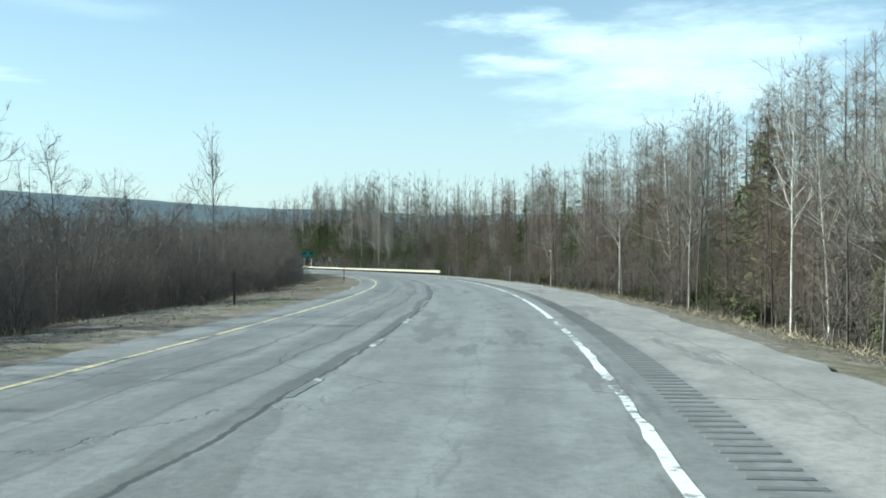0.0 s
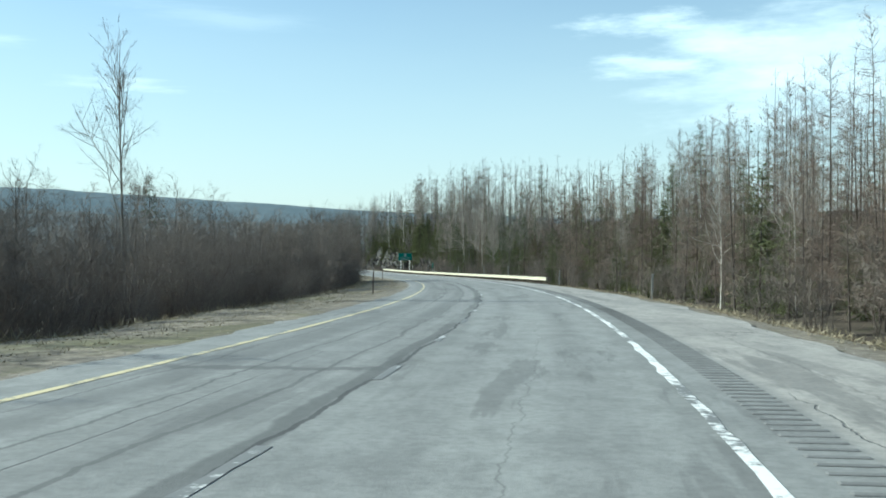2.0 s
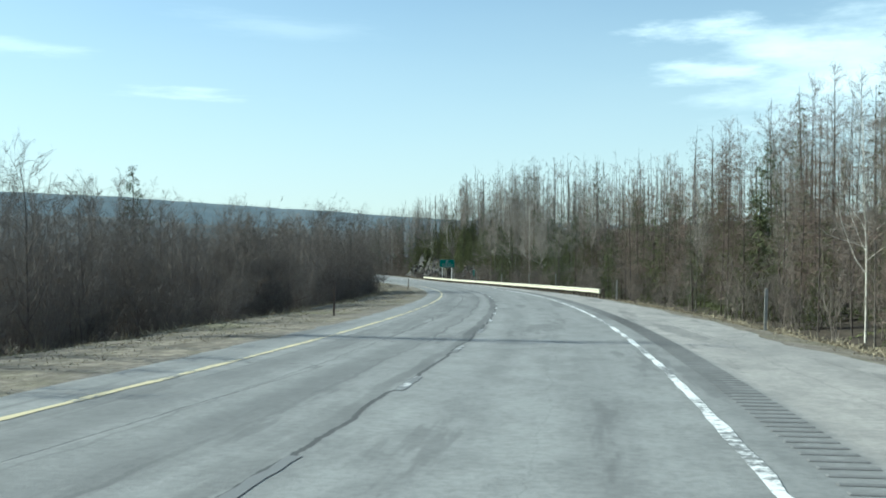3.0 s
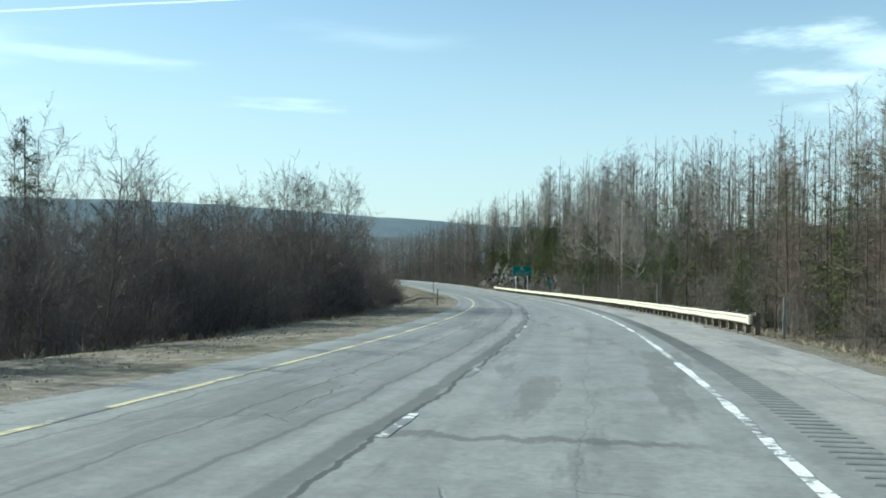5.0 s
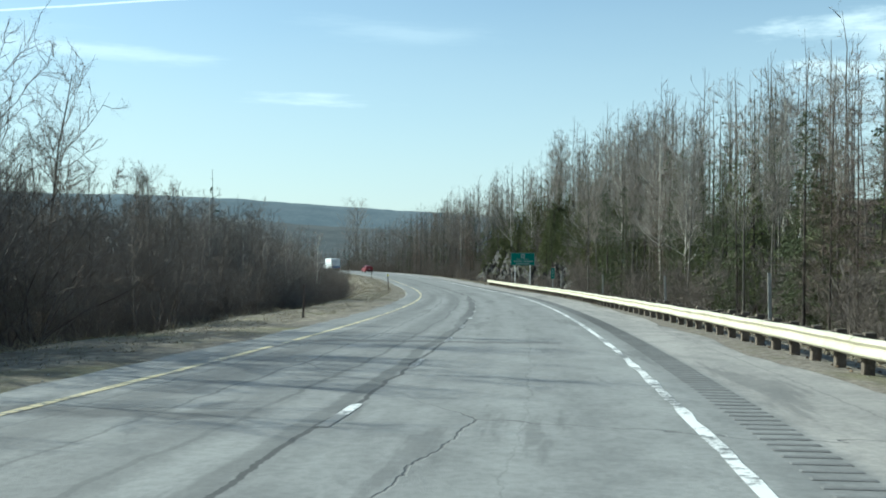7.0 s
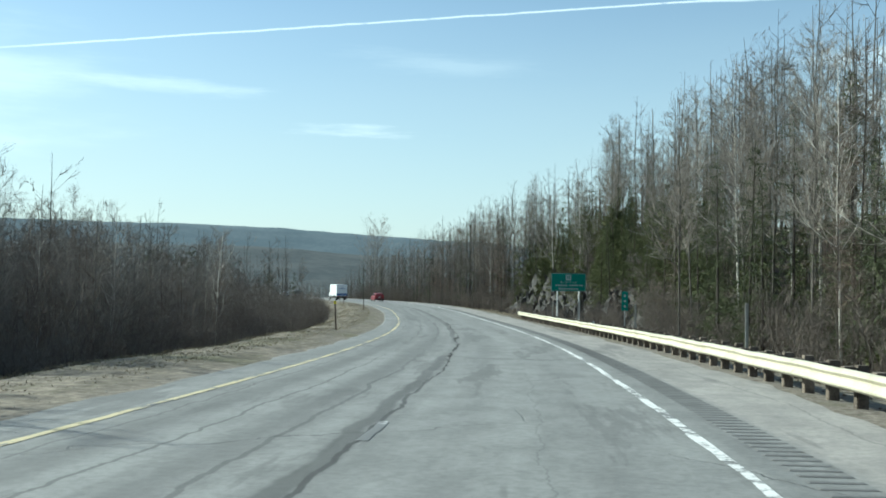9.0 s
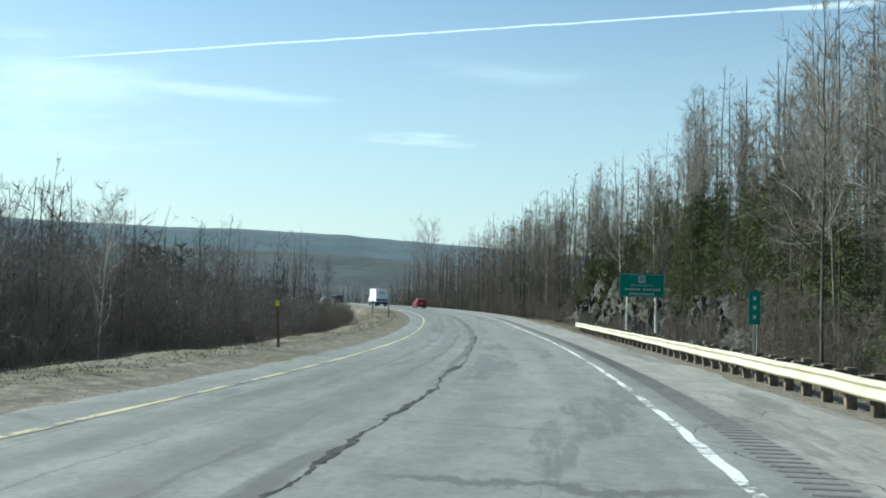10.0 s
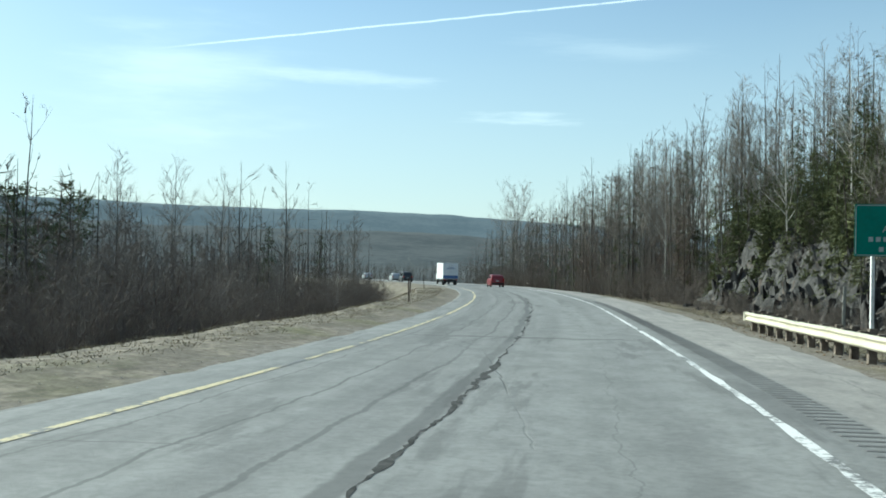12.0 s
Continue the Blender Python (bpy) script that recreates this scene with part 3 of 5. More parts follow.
# ---- road ----
def build_road():
    cols = [-7.15, -7.05, -6.0, -4.6, -3.65, -1.8, 0.0, 1.75, 3.5, 4.45, 4.62, 4.7]
    lift = [-0.22, 0.0, 0.0, 0.0, 0.0, 0.0, 0.0, 0.0, 0.0, 0.0, -0.01, -0.22]
    ss = np.arange(S0, S1 + 0.1, 1.0)
    rng = np.random.default_rng(5)
    v, uv = [], []
    for c, (u, z) in enumerate(zip(cols, lift)):
        w = rng.normal(0, 0.07, len(ss)) if c in (0, 1, 9, 10, 11) else np.zeros(len(ss))
        if c in (0, 1):
            w = np.convolve(rng.normal(0, 0.25, len(ss)), np.ones(5) / 5, "same") + rng.normal(0, 0.03, len(ss))
            w = v_first if c == 1 else w
            v_first = w
        if c < 2:
            w = w + shoulder_edge(ss) + 7.05
        elif c == 2:
            w = w + (shoulder_edge(ss) + 7.05) * 0.7
        v.append(over_road(ss, u + w, z))
        uv.append(np.stack([ss, u + w], 1))
    n = len(ss)
    f = [(c * n + i, c * n + i + 1, (c + 1) * n + i + 1, (c + 1) * n + i)[::-1] for c in range(len(cols) - 1) for i in range(n - 1)]
    f = [q[::-1] for q in f]
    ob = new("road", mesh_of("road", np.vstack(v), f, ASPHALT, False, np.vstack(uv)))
    if ob.data.polygons[len(f) // 2].normal.z < 0:
        ob.data.flip_normals()
    return tagged(ob, "worn grey two-lane asphalt carriageway with cracks and a dusty shoulder", kind="structure")


build_road()
ALONG = np.arange(S0, S1, 0.6)
ribbon("edge_line_white", ALONG, -3.71, -3.58, 0.006, WHITE_LINE, "worn solid white edge line", wobble=0.012, seed=1)
ribbon("edge_line_yellow", ALONG, 3.40, 3.53, 0.006, YELLOW_LINE, "faded solid yellow edge line", wobble=0.012, seed=2)
LANE = thing("lane_line", "worn broken white lane line", "road marking", pose(0, 0, 0), kind="structure")
for k, s in enumerate(np.arange(20.8 - 6.5 * 16, 190, 6.5)):
    st = np.linspace(s, s + 1.8, 7)
    o = ribbon("dash", st, -0.06, 0.06, 0.006, DASH_LINE, "", wobble=0.008, seed=30 + k)
    o.parent = LANE
    del o["kind"]


def build_rumble():
    """Ground-in rumble bars beside the white line."""
    v, f = [], []
    for s in np.arange(-4.0, 300.0, 0.31):
        p = over_road([s, s, s + 0.10, s + 0.10], [-4.08, -4.56, -4.56, -4.08], 0.004)
        q = over_road([s + 0.02, s + 0.02, s + 0.08, s + 0.08], [-4.1, -4.54, -4.54, -4.1], 0.010)
        k = len(v)
        v += p.tolist() + q.tolist()
        f += [(k + 4, k + 5, k + 6, k + 7)] + [(k + a, k + (a + 1) % 4, k + 4 + (a + 1) % 4, k + 4 + a) for a in range(4)]
    return tagged(new("rumble_strip", mesh_of("rumble_strip", v, f, RUMBLE)), "dark rumble bars beside the white line", "rumble strip", kind="stuff")


build_rumble()


def build_crack():
    """The open, crumbling joint between the lanes."""
    rng = np.random.default_rng(61)
    ss = np.arange(196.0, 304.0, 0.12)
    n = len(ss)
    mid = np.interp(ss, np.arange(190, 312, 3.5), rng.normal(0.02, 0.05, 35)) + np.interp(ss, np.arange(190, 312, 0.5), rng.normal(0, 0.03, 244))
    wide = np.clip(np.interp(ss, np.arange(190, 312, 1.1), rng.gamma(1.5, 0.024, 111)) + rng.normal(0, 0.014, n), 0.006, 0.15) * smooth(ss, 196, 206)
    a, b = over_road(ss, mid + wide + rng.normal(0, 0.012, n), 0.004), over_road(ss, mid - wide * 0.7 + rng.normal(0, 0.012, n), 0.004)
    f = [(i, i + 1, n + i + 1, n + i) for i in range(n - 1)]
    return tagged(new("road_crack", mesh_of("road_crack", np.vstack([a, b]), f, CRACKED)), "dark open crumbling joint between the lanes", kind="structure")


build_crack()

# ---- trees ----
class Wood:
    """Gathers tubes, strips and twigs, all as triangles, for one mesh."""

    def __init__(self):
        self.v, self.f, self.n = [], [], 0

    def put(self, v, f):
        self.v.append(np.asarray(v, float))
        self.f.append(np.asarray(f, int) + self.n)
        self.n += len(v)

    def tube(self, pts, radii, sides):
        pts = np.asarray(pts, float)
        a = np.arange(sides) * (2 * math.pi / sides)
        d = np.gradient(pts, axis=0)
        d /= np.linalg.norm(d, axis=1)[:, None] + 1e-9
        x = np.cross(d, np.array([0.3, 1.0, 0.1]))
        x /= np.linalg.norm(x, axis=1)[:, None] + 1e-9
        y = np.cross(d, x)
        v = np.vstack([p + r * (np.cos(a)[:, None] * e + np.sin(a)[:, None] * g) for p, r, e, g in zip(pts, radii, x, y)])
        f = []
        for i in range(len(pts) - 1):
            for j in range(sides):
                k, l = i * sides + j, i * sides + (j + 1) % sides
                f += [(k, l, l + sides), (k, l + sides, k + sides)]
        self.put(v, f)

    def tubes(self, P, r, sides):
        """Many tubes of one number of points at once."""
        n, k = P.shape[:2]
        d = np.gradient(P, axis=1)
        d /= np.linalg.norm(d, axis=2, keepdims=True) + 1e-9
        x = np.cross(d, np.array([0.3, 1.0, 0.1]))
        x /= np.linalg.norm(x, axis=2, keepdims=True) + 1e-9
        y = np.cross(d, x)
        a = np.arange(sides) * (2 * math.pi / sides)
        v = P[:, :, None, :] + np.asarray(r)[:, :, None, None] * (np.cos(a)[:, None] * x[:, :, None, :] + np.sin(a)[:, None] * y[:, :, None, :])
        i = np.arange(n * k * sides).reshape(n, k, sides)
        a0, b0 = i[:, :-1], i[:, 1:]
        a1, b1 = np.roll(a0, -1, 2), np.roll(b0, -1, 2)
        self.put(v.reshape(-1, 3), np.vstack([np.stack([a0, a1, b1], -1).reshape(-1, 3), np.stack([a0, b1, b0], -1).reshape(-1, 3)]))

    def strips(self, rng, P, wide):
        """Thin crooked branches that taper to a point."""
        n, k = P.shape[:2]
        x = np.cross(P[:, -1] - P[:, 0], rng.normal(0, 1, (n, 3)))
        x /= np.linalg.norm(x, axis=1, keepdims=True) + 1e-9
        w = np.broadcast_to(np.asarray(wide, float), (n,))[:, None] * np.linspace(1, 0, k)[None, :-1]
        off = x[:, None, :] * w[:, :, None]
        v = np.concatenate([P[:, :-1] + off, P[:, :-1] - off, P[:, -1:]], 1)
        m = k - 1
        one = [t for j in range(m - 1) for t in ((j, m + j, m + j + 1), (j, m + j + 1, j + 1))] + [(m - 1, 2 * m - 1, 2 * m)]
        self.put(v.reshape(-1, 3), (np.arange(n)[:, None, None] * (2 * m + 1) + np.array(one)[None]).reshape(-1, 3))

    def threads(self, rng, root, tip, wide):
        """The finest twigs: one tapering sliver each."""
        root, tip = np.asarray(root, float), np.asarray(tip, float)
        w = np.broadcast_to(np.asarray(wide, float), (len(root),))[:, None]
        x = np.cross(tip - root, rng.normal(0, 1, root.shape))
        x /= np.linalg.norm(x, axis=1)[:, None] + 1e-9
        q = np.stack([root + w * x, root - w * x, tip], 1).reshape(-1, 3)
        self.put(q, np.arange(3 * len(root)).reshape(-1, 3))

    def blades(self, root, tip, wide):
        """Flat kites, for sprays of needles and grass."""
        root, tip = np.asarray(root, float), np.asarray(tip, float)
        d = tip - root
        x = np.cross(d, np.random.default_rng(len(root)).normal(0, 1, d.shape))
        x /= np.linalg.norm(x, axis=1)[:, None] + 1e-9
        w = np.broadcast_to(np.asarray(wide, float), (len(root),))[:, None]
        m = root + 0.45 * d
        q = np.stack([root, m + w * x, tip, m - w * x], 1).reshape(-1, 3)
        k = 4 * np.arange(len(root))
        self.put(q, np.vstack([np.stack([k, k + 1, k + 2], 1), np.stack([k, k + 2, k + 3], 1)]))

    def arrays(self):
        return np.vstack(self.v), np.vstack(self.f)

    def mesh(self, name, mat, soft=False):
        return mesh_tri(name, *self.arrays(), [mat], soft=soft)


def mesh_tri(name, v, f, mats, idx=None, soft=False):
    """A mesh straight from arrays of places and triangles."""
    me = bpy.data.meshes.new(name)
    me.vertices.add(len(v))
    me.vertices.foreach_set("co", np.ascontiguousarray(v, dtype=np.float32).ravel())
    me.loops.add(3 * len(f))
    me.loops.foreach_set("vertex_index", np.ascontiguousarray(f, dtype=np.int32).ravel())
    me.polygons.add(len(f))
    me.polygons.foreach_set("loop_start", np.arange(0, 3 * len(f), 3, dtype=np.int32))
    me.update(calc_edges=True)
    for m in mats:
        me.materials.append(m)
    if idx is not None:
        me.polygons.foreach_set("material_index", np.asarray(idx, dtype=np.int32))
    me.polygons.foreach_set("use_smooth", np.full(len(f), soft))
    return me


def bend(rng, h, lean, n=7):
    t = np.linspace(0, 1, n)
    off = np.cumsum(rng.normal(0, lean * h / n, (n, 2)), axis=0) * t[:, None]
    return np.stack([off[:, 0], off[:, 1], t * h], 1)


def on(path, t):
    t = np.atleast_1d(t)
    k = np.linspace(0, 1, len(path))
    return np.stack([np.interp(t, k, path[:, i]) for i in range(3)], 1)


def aim(a, up):
    return np.stack([np.cos(a) * np.cos(up), np.sin(a) * np.cos(up), np.sin(up)], 1)


def unit(v):
    return v / (np.linalg.norm(v, axis=-1, keepdims=True) + 1e-9)


def sweep(rng, root, way, ln, k, wig, up):
    """Crooked lines of k points that leave root along way and turn upwards a little at each step."""
    q, d = [root], unit(way)
    for _ in range(k - 1):
        d = unit(d + rng.normal(0, wig, d.shape) + np.array([0, 0, up]))
        q.append(q[-1] + d * (ln / (k - 1))[:, None])
    return np.stack(q, 1)


def grow(rng, lines, ln, n, t0, t1, angle, ratio=0.5, fixed=0.0, k=3, wig=0.12, up=0.06, taper=0.55, loose=0.2):
    """n side branches of given lines: their own lines and lengths."""
    i = rng.choice(len(lines), n, p=ln / ln.sum())
    t = rng.uniform(t0, t1, n)
    at = t * (lines.shape[1] - 1)
    j = np.minimum(at.astype(int), lines.shape[1] - 2)
    f = (at - j)[:, None]
    a, b = lines[i, j], lines[i, j + 1]
    d = unit(b - a)
    out = rng.normal(0, 1, (n, 3))
    out = unit(out - (out * d).sum(1, keepdims=True) * d)
    turn = rng.normal(angle, loose, n)[:, None]
    own_ln = (fixed * (1.2 - 0.55 * t) if fixed else ln[i] * ratio * (1 - taper * t)) * rng.uniform(0.5, 1.25, n)
    return sweep(rng, a + (b - a) * f, np.cos(turn) * d + np.sin(turn) * out, own_ln, k, wig, up), own_ln


def larch(seed, h, detail=1.0):
    """A bare larch: straight mast, many short level branches, fine brown twigs."""
    rng = np.random.default_rng(seed)
    trunk, crown = Wood(), Wood()
    path = bend(rng, h, 0.02)
    trunk.tube(path, 0.0045 * h * (1 - np.linspace(0, 1, 7)) ** 1.1 + 0.006, 6)
    thick = detail ** -0.46
    n = int(150 * min(1.0, detail + 0.2))
    t = 0.12 + 0.87 * rng.uniform(0, 1, n) ** 0.9
    ln = h * (0.032 + 0.155 * (1 - t) ** 0.65) * rng.uniform(0.55, 1.2, n)
    way = aim(rng.uniform(0, 2 * math.pi, n), rng.normal(0.05, 0.2, n) + 0.75 * smooth(t, 0.72, 1.0))
    one = sweep(rng, on(path, t), way, ln, 4, 0.09, 0.07)
    crown.strips(rng, one, 0.011 + 0.003 * ln)
    two_, ln2 = grow(rng, one, ln, int(1500 * detail + 30), 0.12, 0.93, 0.95, 0.5, k=3)
    crown.strips(rng, two_, 0.0045 * thick)
    three, ln3 = grow(rng, np.concatenate([two_, one[:, 1:]]), np.concatenate([ln2, ln * 0.4]), int(9500 * detail), 0.05, 0.95, 0.8, fixed=0.017 * h + 0.1, k=2)
    crown.threads(rng, three[:, 0], three[:, 1], 0.0033 * thick * rng.uniform(0.6, 1.3, len(three)))
    return trunk, crown


def broadleaf(seed, h, first, limbs, steep, detail=1.0, spread=0.2, crook=0.1):
    """A bare broadleaf tree: climbing limbs, three orders of branches and a haze of twigs."""
    rng = np.random.default_rng(seed)
    trunk, crown = Wood(), Wood()
    path = bend(rng, h * 0.97, 0.05 + 0.3 * (crook - 0.1), 9)
    girth = 0.0046 * h * (1 - np.linspace(0, 1, 9)) ** 0.85 + 0.010
    trunk.tube(path, girth, 7)
    thick = detail ** -0.46
    t = first + (0.97 - first) * (np.arange(limbs) + rng.uniform(0, 1, limbs)) / limbs
    way = aim(np.arange(limbs) * 2.4 + rng.normal(0, 0.5, limbs), rng.normal(steep, 0.18, limbs))
    ln = h * spread * (1.25 - 0.8 * t) * rng.uniform(0.7, 1.3, limbs)
    one = sweep(rng, on(path, t), way, ln, 5, crook, 0.10)
    r1 = np.minimum(0.6 * np.interp(t, np.linspace(0, 1, 9), girth), 0.0035 * ln * 4 + 0.006)
    trunk.tubes(one, r1[:, None] * np.linspace(1, 0.22, 5)[None], 3)
    two_, ln2 = grow(rng, one, ln, int(limbs * 7 * min(1.0, detail + 0.25)), 0.12, 0.9, 0.75, 0.62, k=4, wig=crook * 1.3, up=0.08)
    if detail > 0.4:
        crown.tubes(two_, np.full((len(two_), 1), 0.0009 * h + 0.0022) * np.linspace(1, 0.3, 4)[None], 3)
    else:
        crown.strips(rng, two_, 0.008 * thick)
    three, ln3 = grow(rng, two_, ln2, int(limbs * 46 * detail + 16), 0.1, 0.92, 0.75, 0.55, k=3, wig=crook * 1.5, up=0.06)
    crown.strips(rng, three, 0.0036 * thick)
    four, _ = grow(rng, np.concatenate([three, two_[:, 1:]]), np.concatenate([ln3, ln2 * 0.5]), int(9000 * detail), 0.05, 0.95, 0.7, fixed=0.013 * h + 0.08, k=2)
    crown.threads(rng, four[:, 0], four[:, 1], 0.0023 * thick * rng.uniform(0.6, 1.3, len(four)))
    return trunk, crown


def spruce(seed, h, detail=1.0, wide=0.17, low=0.06, thin=0.0):
    """A spruce or fir: drooping boughs, side sprays and short needle twigs."""
    rng = np.random.default_rng(seed)
    trunk, crown = Wood(), Wood()
    path = bend(rng, h, 0.01)
    trunk.tube(path, 0.008 * h * (1 - np.linspace(0, 1, 7)) + 0.01, 6)
    n = int(60 + 80 * detail)
    t = low + (0.985 - low) * rng.uniform(0, 1, n) ** (0.95 + thin)
    ln = h * wide * (1.03 - t) ** 0.85 * rng.uniform(0.6, 1.25, n)
    up = -0.38 + 0.95 * smooth(t, 0.35, 1.0) + rng.normal(0, 0.1, n)
    one = sweep(rng, on(path, t), aim(rng.uniform(0, 2 * math.pi, n), up), ln, 4, 0.05, 0.045)
    crown.strips(rng, one, 0.016)
    thick = detail ** -0.55
    two_, ln2 = grow(rng, one, ln, int(1100 * detail), 0.12, 1.0, 0.85, fixed=0.018 * h + 0.16, k=3, wig=0.08, up=-0.05)
    two_[:, 1:, 2] -= 0.04
    crown.strips(rng, two_, 0.014 * thick)
    three, _ = grow(rng, np.concatenate([two_, one[:, 1:]]), np.concatenate([ln2, ln * 0.3]), int(4200 * detail), 0.05, 1.0, 0.6, fixed=0.006 * h + 0.09, k=2, up=0.0)
    crown.blades(three[:, 0], three[:, 1], (0.011 + 0.0006 * h) * thick)
    return trunk, crown


def pine(seed, h):
    """A broad pine with tufted level boughs."""
    rng = np.random.default_rng(seed)
    trunk, crown = Wood(), Wood()
    path = bend(rng, h, 0.03)
    trunk.tube(path, 0.011 * h * (1 - np.linspace(0, 1, 7)) ** 0.8 + 0.015, 6)
    n = 44
    t = rng.uniform(0.25, 0.98, n)
    ln = h * 0.24 * (1.15 - t) * rng.uniform(0.6, 1.2, n) + 0.4
    one = sweep(rng, on(path, t), aim(rng.uniform(0, 2 * math.pi, n), rng.normal(0.12, 0.15, n)), ln, 4, 0.1, 0.06)
    crown.tubes(one, np.full((n, 1), 0.04) * np.linspace(1, 0.25, 4)[None], 3)
    two_, ln2 = grow(rng, one, ln, 420, 0.3, 1.0, 0.6, 0.4, k=3)
    crown.strips(rng, two_, 0.012)
    three, _ = grow(rng, two_, ln2, 4600, 0.25, 1.0, 0.7, fixed=0.24, k=2, up=0.15)
    crown.blades(three[:, 0], three[:, 1], 0.02)
    return trunk, crown


def shrub(seed, h, stems, detail=1.0, lean=0.42):
    """A bare thicket plant: crooked stems from one root that fork into a rounded tangle."""
    rng = np.random.default_rng(seed)
    trunk, crown = Wood(), Wood()
    tilt = np.abs(rng.normal(0, lean, stems))
    ln = h * rng.uniform(0.62, 0.9, stems) * (1 - 0.22 * np.minimum(tilt, 1.2))
    root = np.stack([rng.normal(0, 0.2, stems), rng.normal(0, 0.2, stems), np.full(stems, -0.05)], 1)
    one = sweep(rng, root, aim(rng.uniform(0, 2 * math.pi, stems), math.pi / 2 - tilt), ln, 6, 0.17, 0.03)
    trunk.tubes(one, np.full((stems, 1), 0.0035 * h + 0.004) * np.linspace(1, 0.2, 6)[None], 3)
    thick = detail ** -0.46
    some = min(1.0, detail + 0.25)
    two_, ln2 = grow(rng, one, ln, int(stems * 9 * some), 0.1, 0.92, 0.75, 0.42, k=4, wig=0.2, up=0.05, taper=0.6)
    crown.strips(rng, two_, 0.0009 * h + 0.003)
    three, ln3 = grow(rng, two_, ln2, int(stems * 46 * some), 0.08, 0.92, 0.8, 0.5, k=3, wig=0.2)
    crown.strips(rng, three, 0.0034 * thick)
    four, _ = grow(rng, np.concatenate([three, two_[:, 1:]]), np.concatenate([ln3, ln2 * 0.5]), int(9500 * detail), 0.05, 0.95, 0.75, fixed=0.03 * h + 0.05, k=2)
    crown.threads(rng, four[:, 0], four[:, 1], 0.0022 * thick * rng.uniform(0.6, 1.3, len(four)))
    return trunk, crown


def keep(name, pair, bark_mat, twig_mat, label, group, part_names=("trunk", "crown")):
    """A first tree of its shape; the others are copies of it."""
    ob = new(name)
    ob.empty_display_size = 0.5
    tagged(ob, label, "shrub" if "shrub" in name else "tree", group)
    held(part_names[0], pair[0].mesh(part_names[0], bark_mat, True), ob)
    held(part_names[1], pair[1].mesh(part_names[1], twig_mat), ob)
    return ob


def planted(proto, s, u, size, turn, lean=(0, 0), used=set()):
    """Stand a tree on the ground at station s, offset u."""
    p = place(s, u, -0.06)[0]
    m = pose(p[0], p[1], p[2], lean[0], lean[1], turn)
    if proto.name in used:
        ob = copy_thing(proto, m)
    else:
        used.add(proto.name)
        ob = proto
        ob.matrix_basis = m
    ob.scale = (size, size, size)
    return ob


LARCHES = [keep("larch_tree", larch(10 + k, h), LARCH_BARK, LARCH_TWIG, "tall bare larch with fine reddish-brown twigs", "larches of the wood") for k, h in enumerate((17, 15, 18.5, 13, 16))]
BIRCHES = [keep("birch_tree", broadleaf(30 + k, h, f, 22, st, 1.3, sp, 0.15), BIRCH_BARK, ASPEN_TWIG, "bare white-barked birch with pale twigs", "birches of the wood")
           for k, (h, f, st, sp) in enumerate(((14, 0.34, 0.75, 0.26), (12, 0.28, 0.6, 0.3), (16, 0.38, 0.85, 0.25), (10, 0.3, 0.75, 0.28)))]
ASPENS = [keep("aspen_tree", broadleaf(50 + k, h, f, 24, st, 1.2, sp), ASPEN_BARK, ASPEN_TWIG, "bare grey aspen with a narrow pale crown", "aspens of the wood")
          for k, (h, f, st, sp) in enumerate(((18, 0.36, 0.95, 0.25), (16, 0.3, 0.9, 0.27), (20, 0.42, 1.0, 0.23), (13, 0.28, 0.88, 0.28)))]
SPRUCES = [keep("spruce_tree", spruce(70 + k, h, 1.15, w, 0.08), LARCH_BARK, SPRUCE_LEAF, "dark green pointed spruce", "spruces of the wood") for k, (h, w) in enumerate(((14, 0.16), (11, 0.2), (16, 0.13), (8, 0.24)))]
FIRS = [keep("young_fir_tree", spruce(90 + k, h, 0.6, 0.27, 0.03), LARCH_BARK, FIR_LEAF, "young olive-green fir at the edge of the wood", "young firs") for k, h in enumerate((4.5, 3.2, 6.0))]
SHRUBS = [keep("bare_shrub", shrub(110 + k, h, n, 1.0), SHRUB_BARK, SHRUB_TWIG, "dense bare brown shrub", "roadside thicket", ("trunk", "crown")) for k, (h, n) in enumerate(((5.0, 16), (4.0, 14), (6.0, 14), (3.0, 12)))]
ALDERS = [keep("tall_alder_shrub", shrub(120 + k, h, n, 1.0, 0.34), SHRUB_BARK, SHRUB_TWIG, "tall many-stemmed bare alder shrub", "alders of the thicket") for k, (h, n) in enumerate(((6.5, 13), (5.5, 15), (7.5, 12)))]
WILLOWS = [keep("willow_shrub", shrub(125 + k, h, n, 0.9, 0.24), SHRUB_BARK, SHRUB_TWIG, "bare grey willow shrub below the verge", "willows below the verge") for k, (h, n) in enumerate(((4.5, 13), (5.5, 11), (3.6, 14)))]
UNDER = [keep("sapling_shrub", shrub(130 + k, h, n, 0.6, 0.2), SHRUB_BARK, SHRUB_TWIG, "thin bare brown saplings at the wood's edge", "saplings of the wood", ("trunk", "crown")) for k, (h, n) in enumerate(((3.5, 9), (2.4, 10), (5.0, 7)))]
PINES = [keep("pine_tree", pine(150 + k, h), LARCH_BARK, SPRUCE_LEAF, "dark broad-crowned pine below the road", "pines below the road") for k, h in enumerate((11, 9))]

R = random.Random(7)


def any_of(kind):
    return kind[R.randrange(len(kind))]


def stand(kind, s, u, h, lean=2.0):
    """Plant a tree of a kind at about height h."""
    p = any_of(kind)
    base = max(v[2] for c in p.children for v in c.bound_box)
    return planted(p, s, u, h / base, R.uniform(0, 360), (R.uniform(-lean, lean), R.uniform(-lean, lean)))


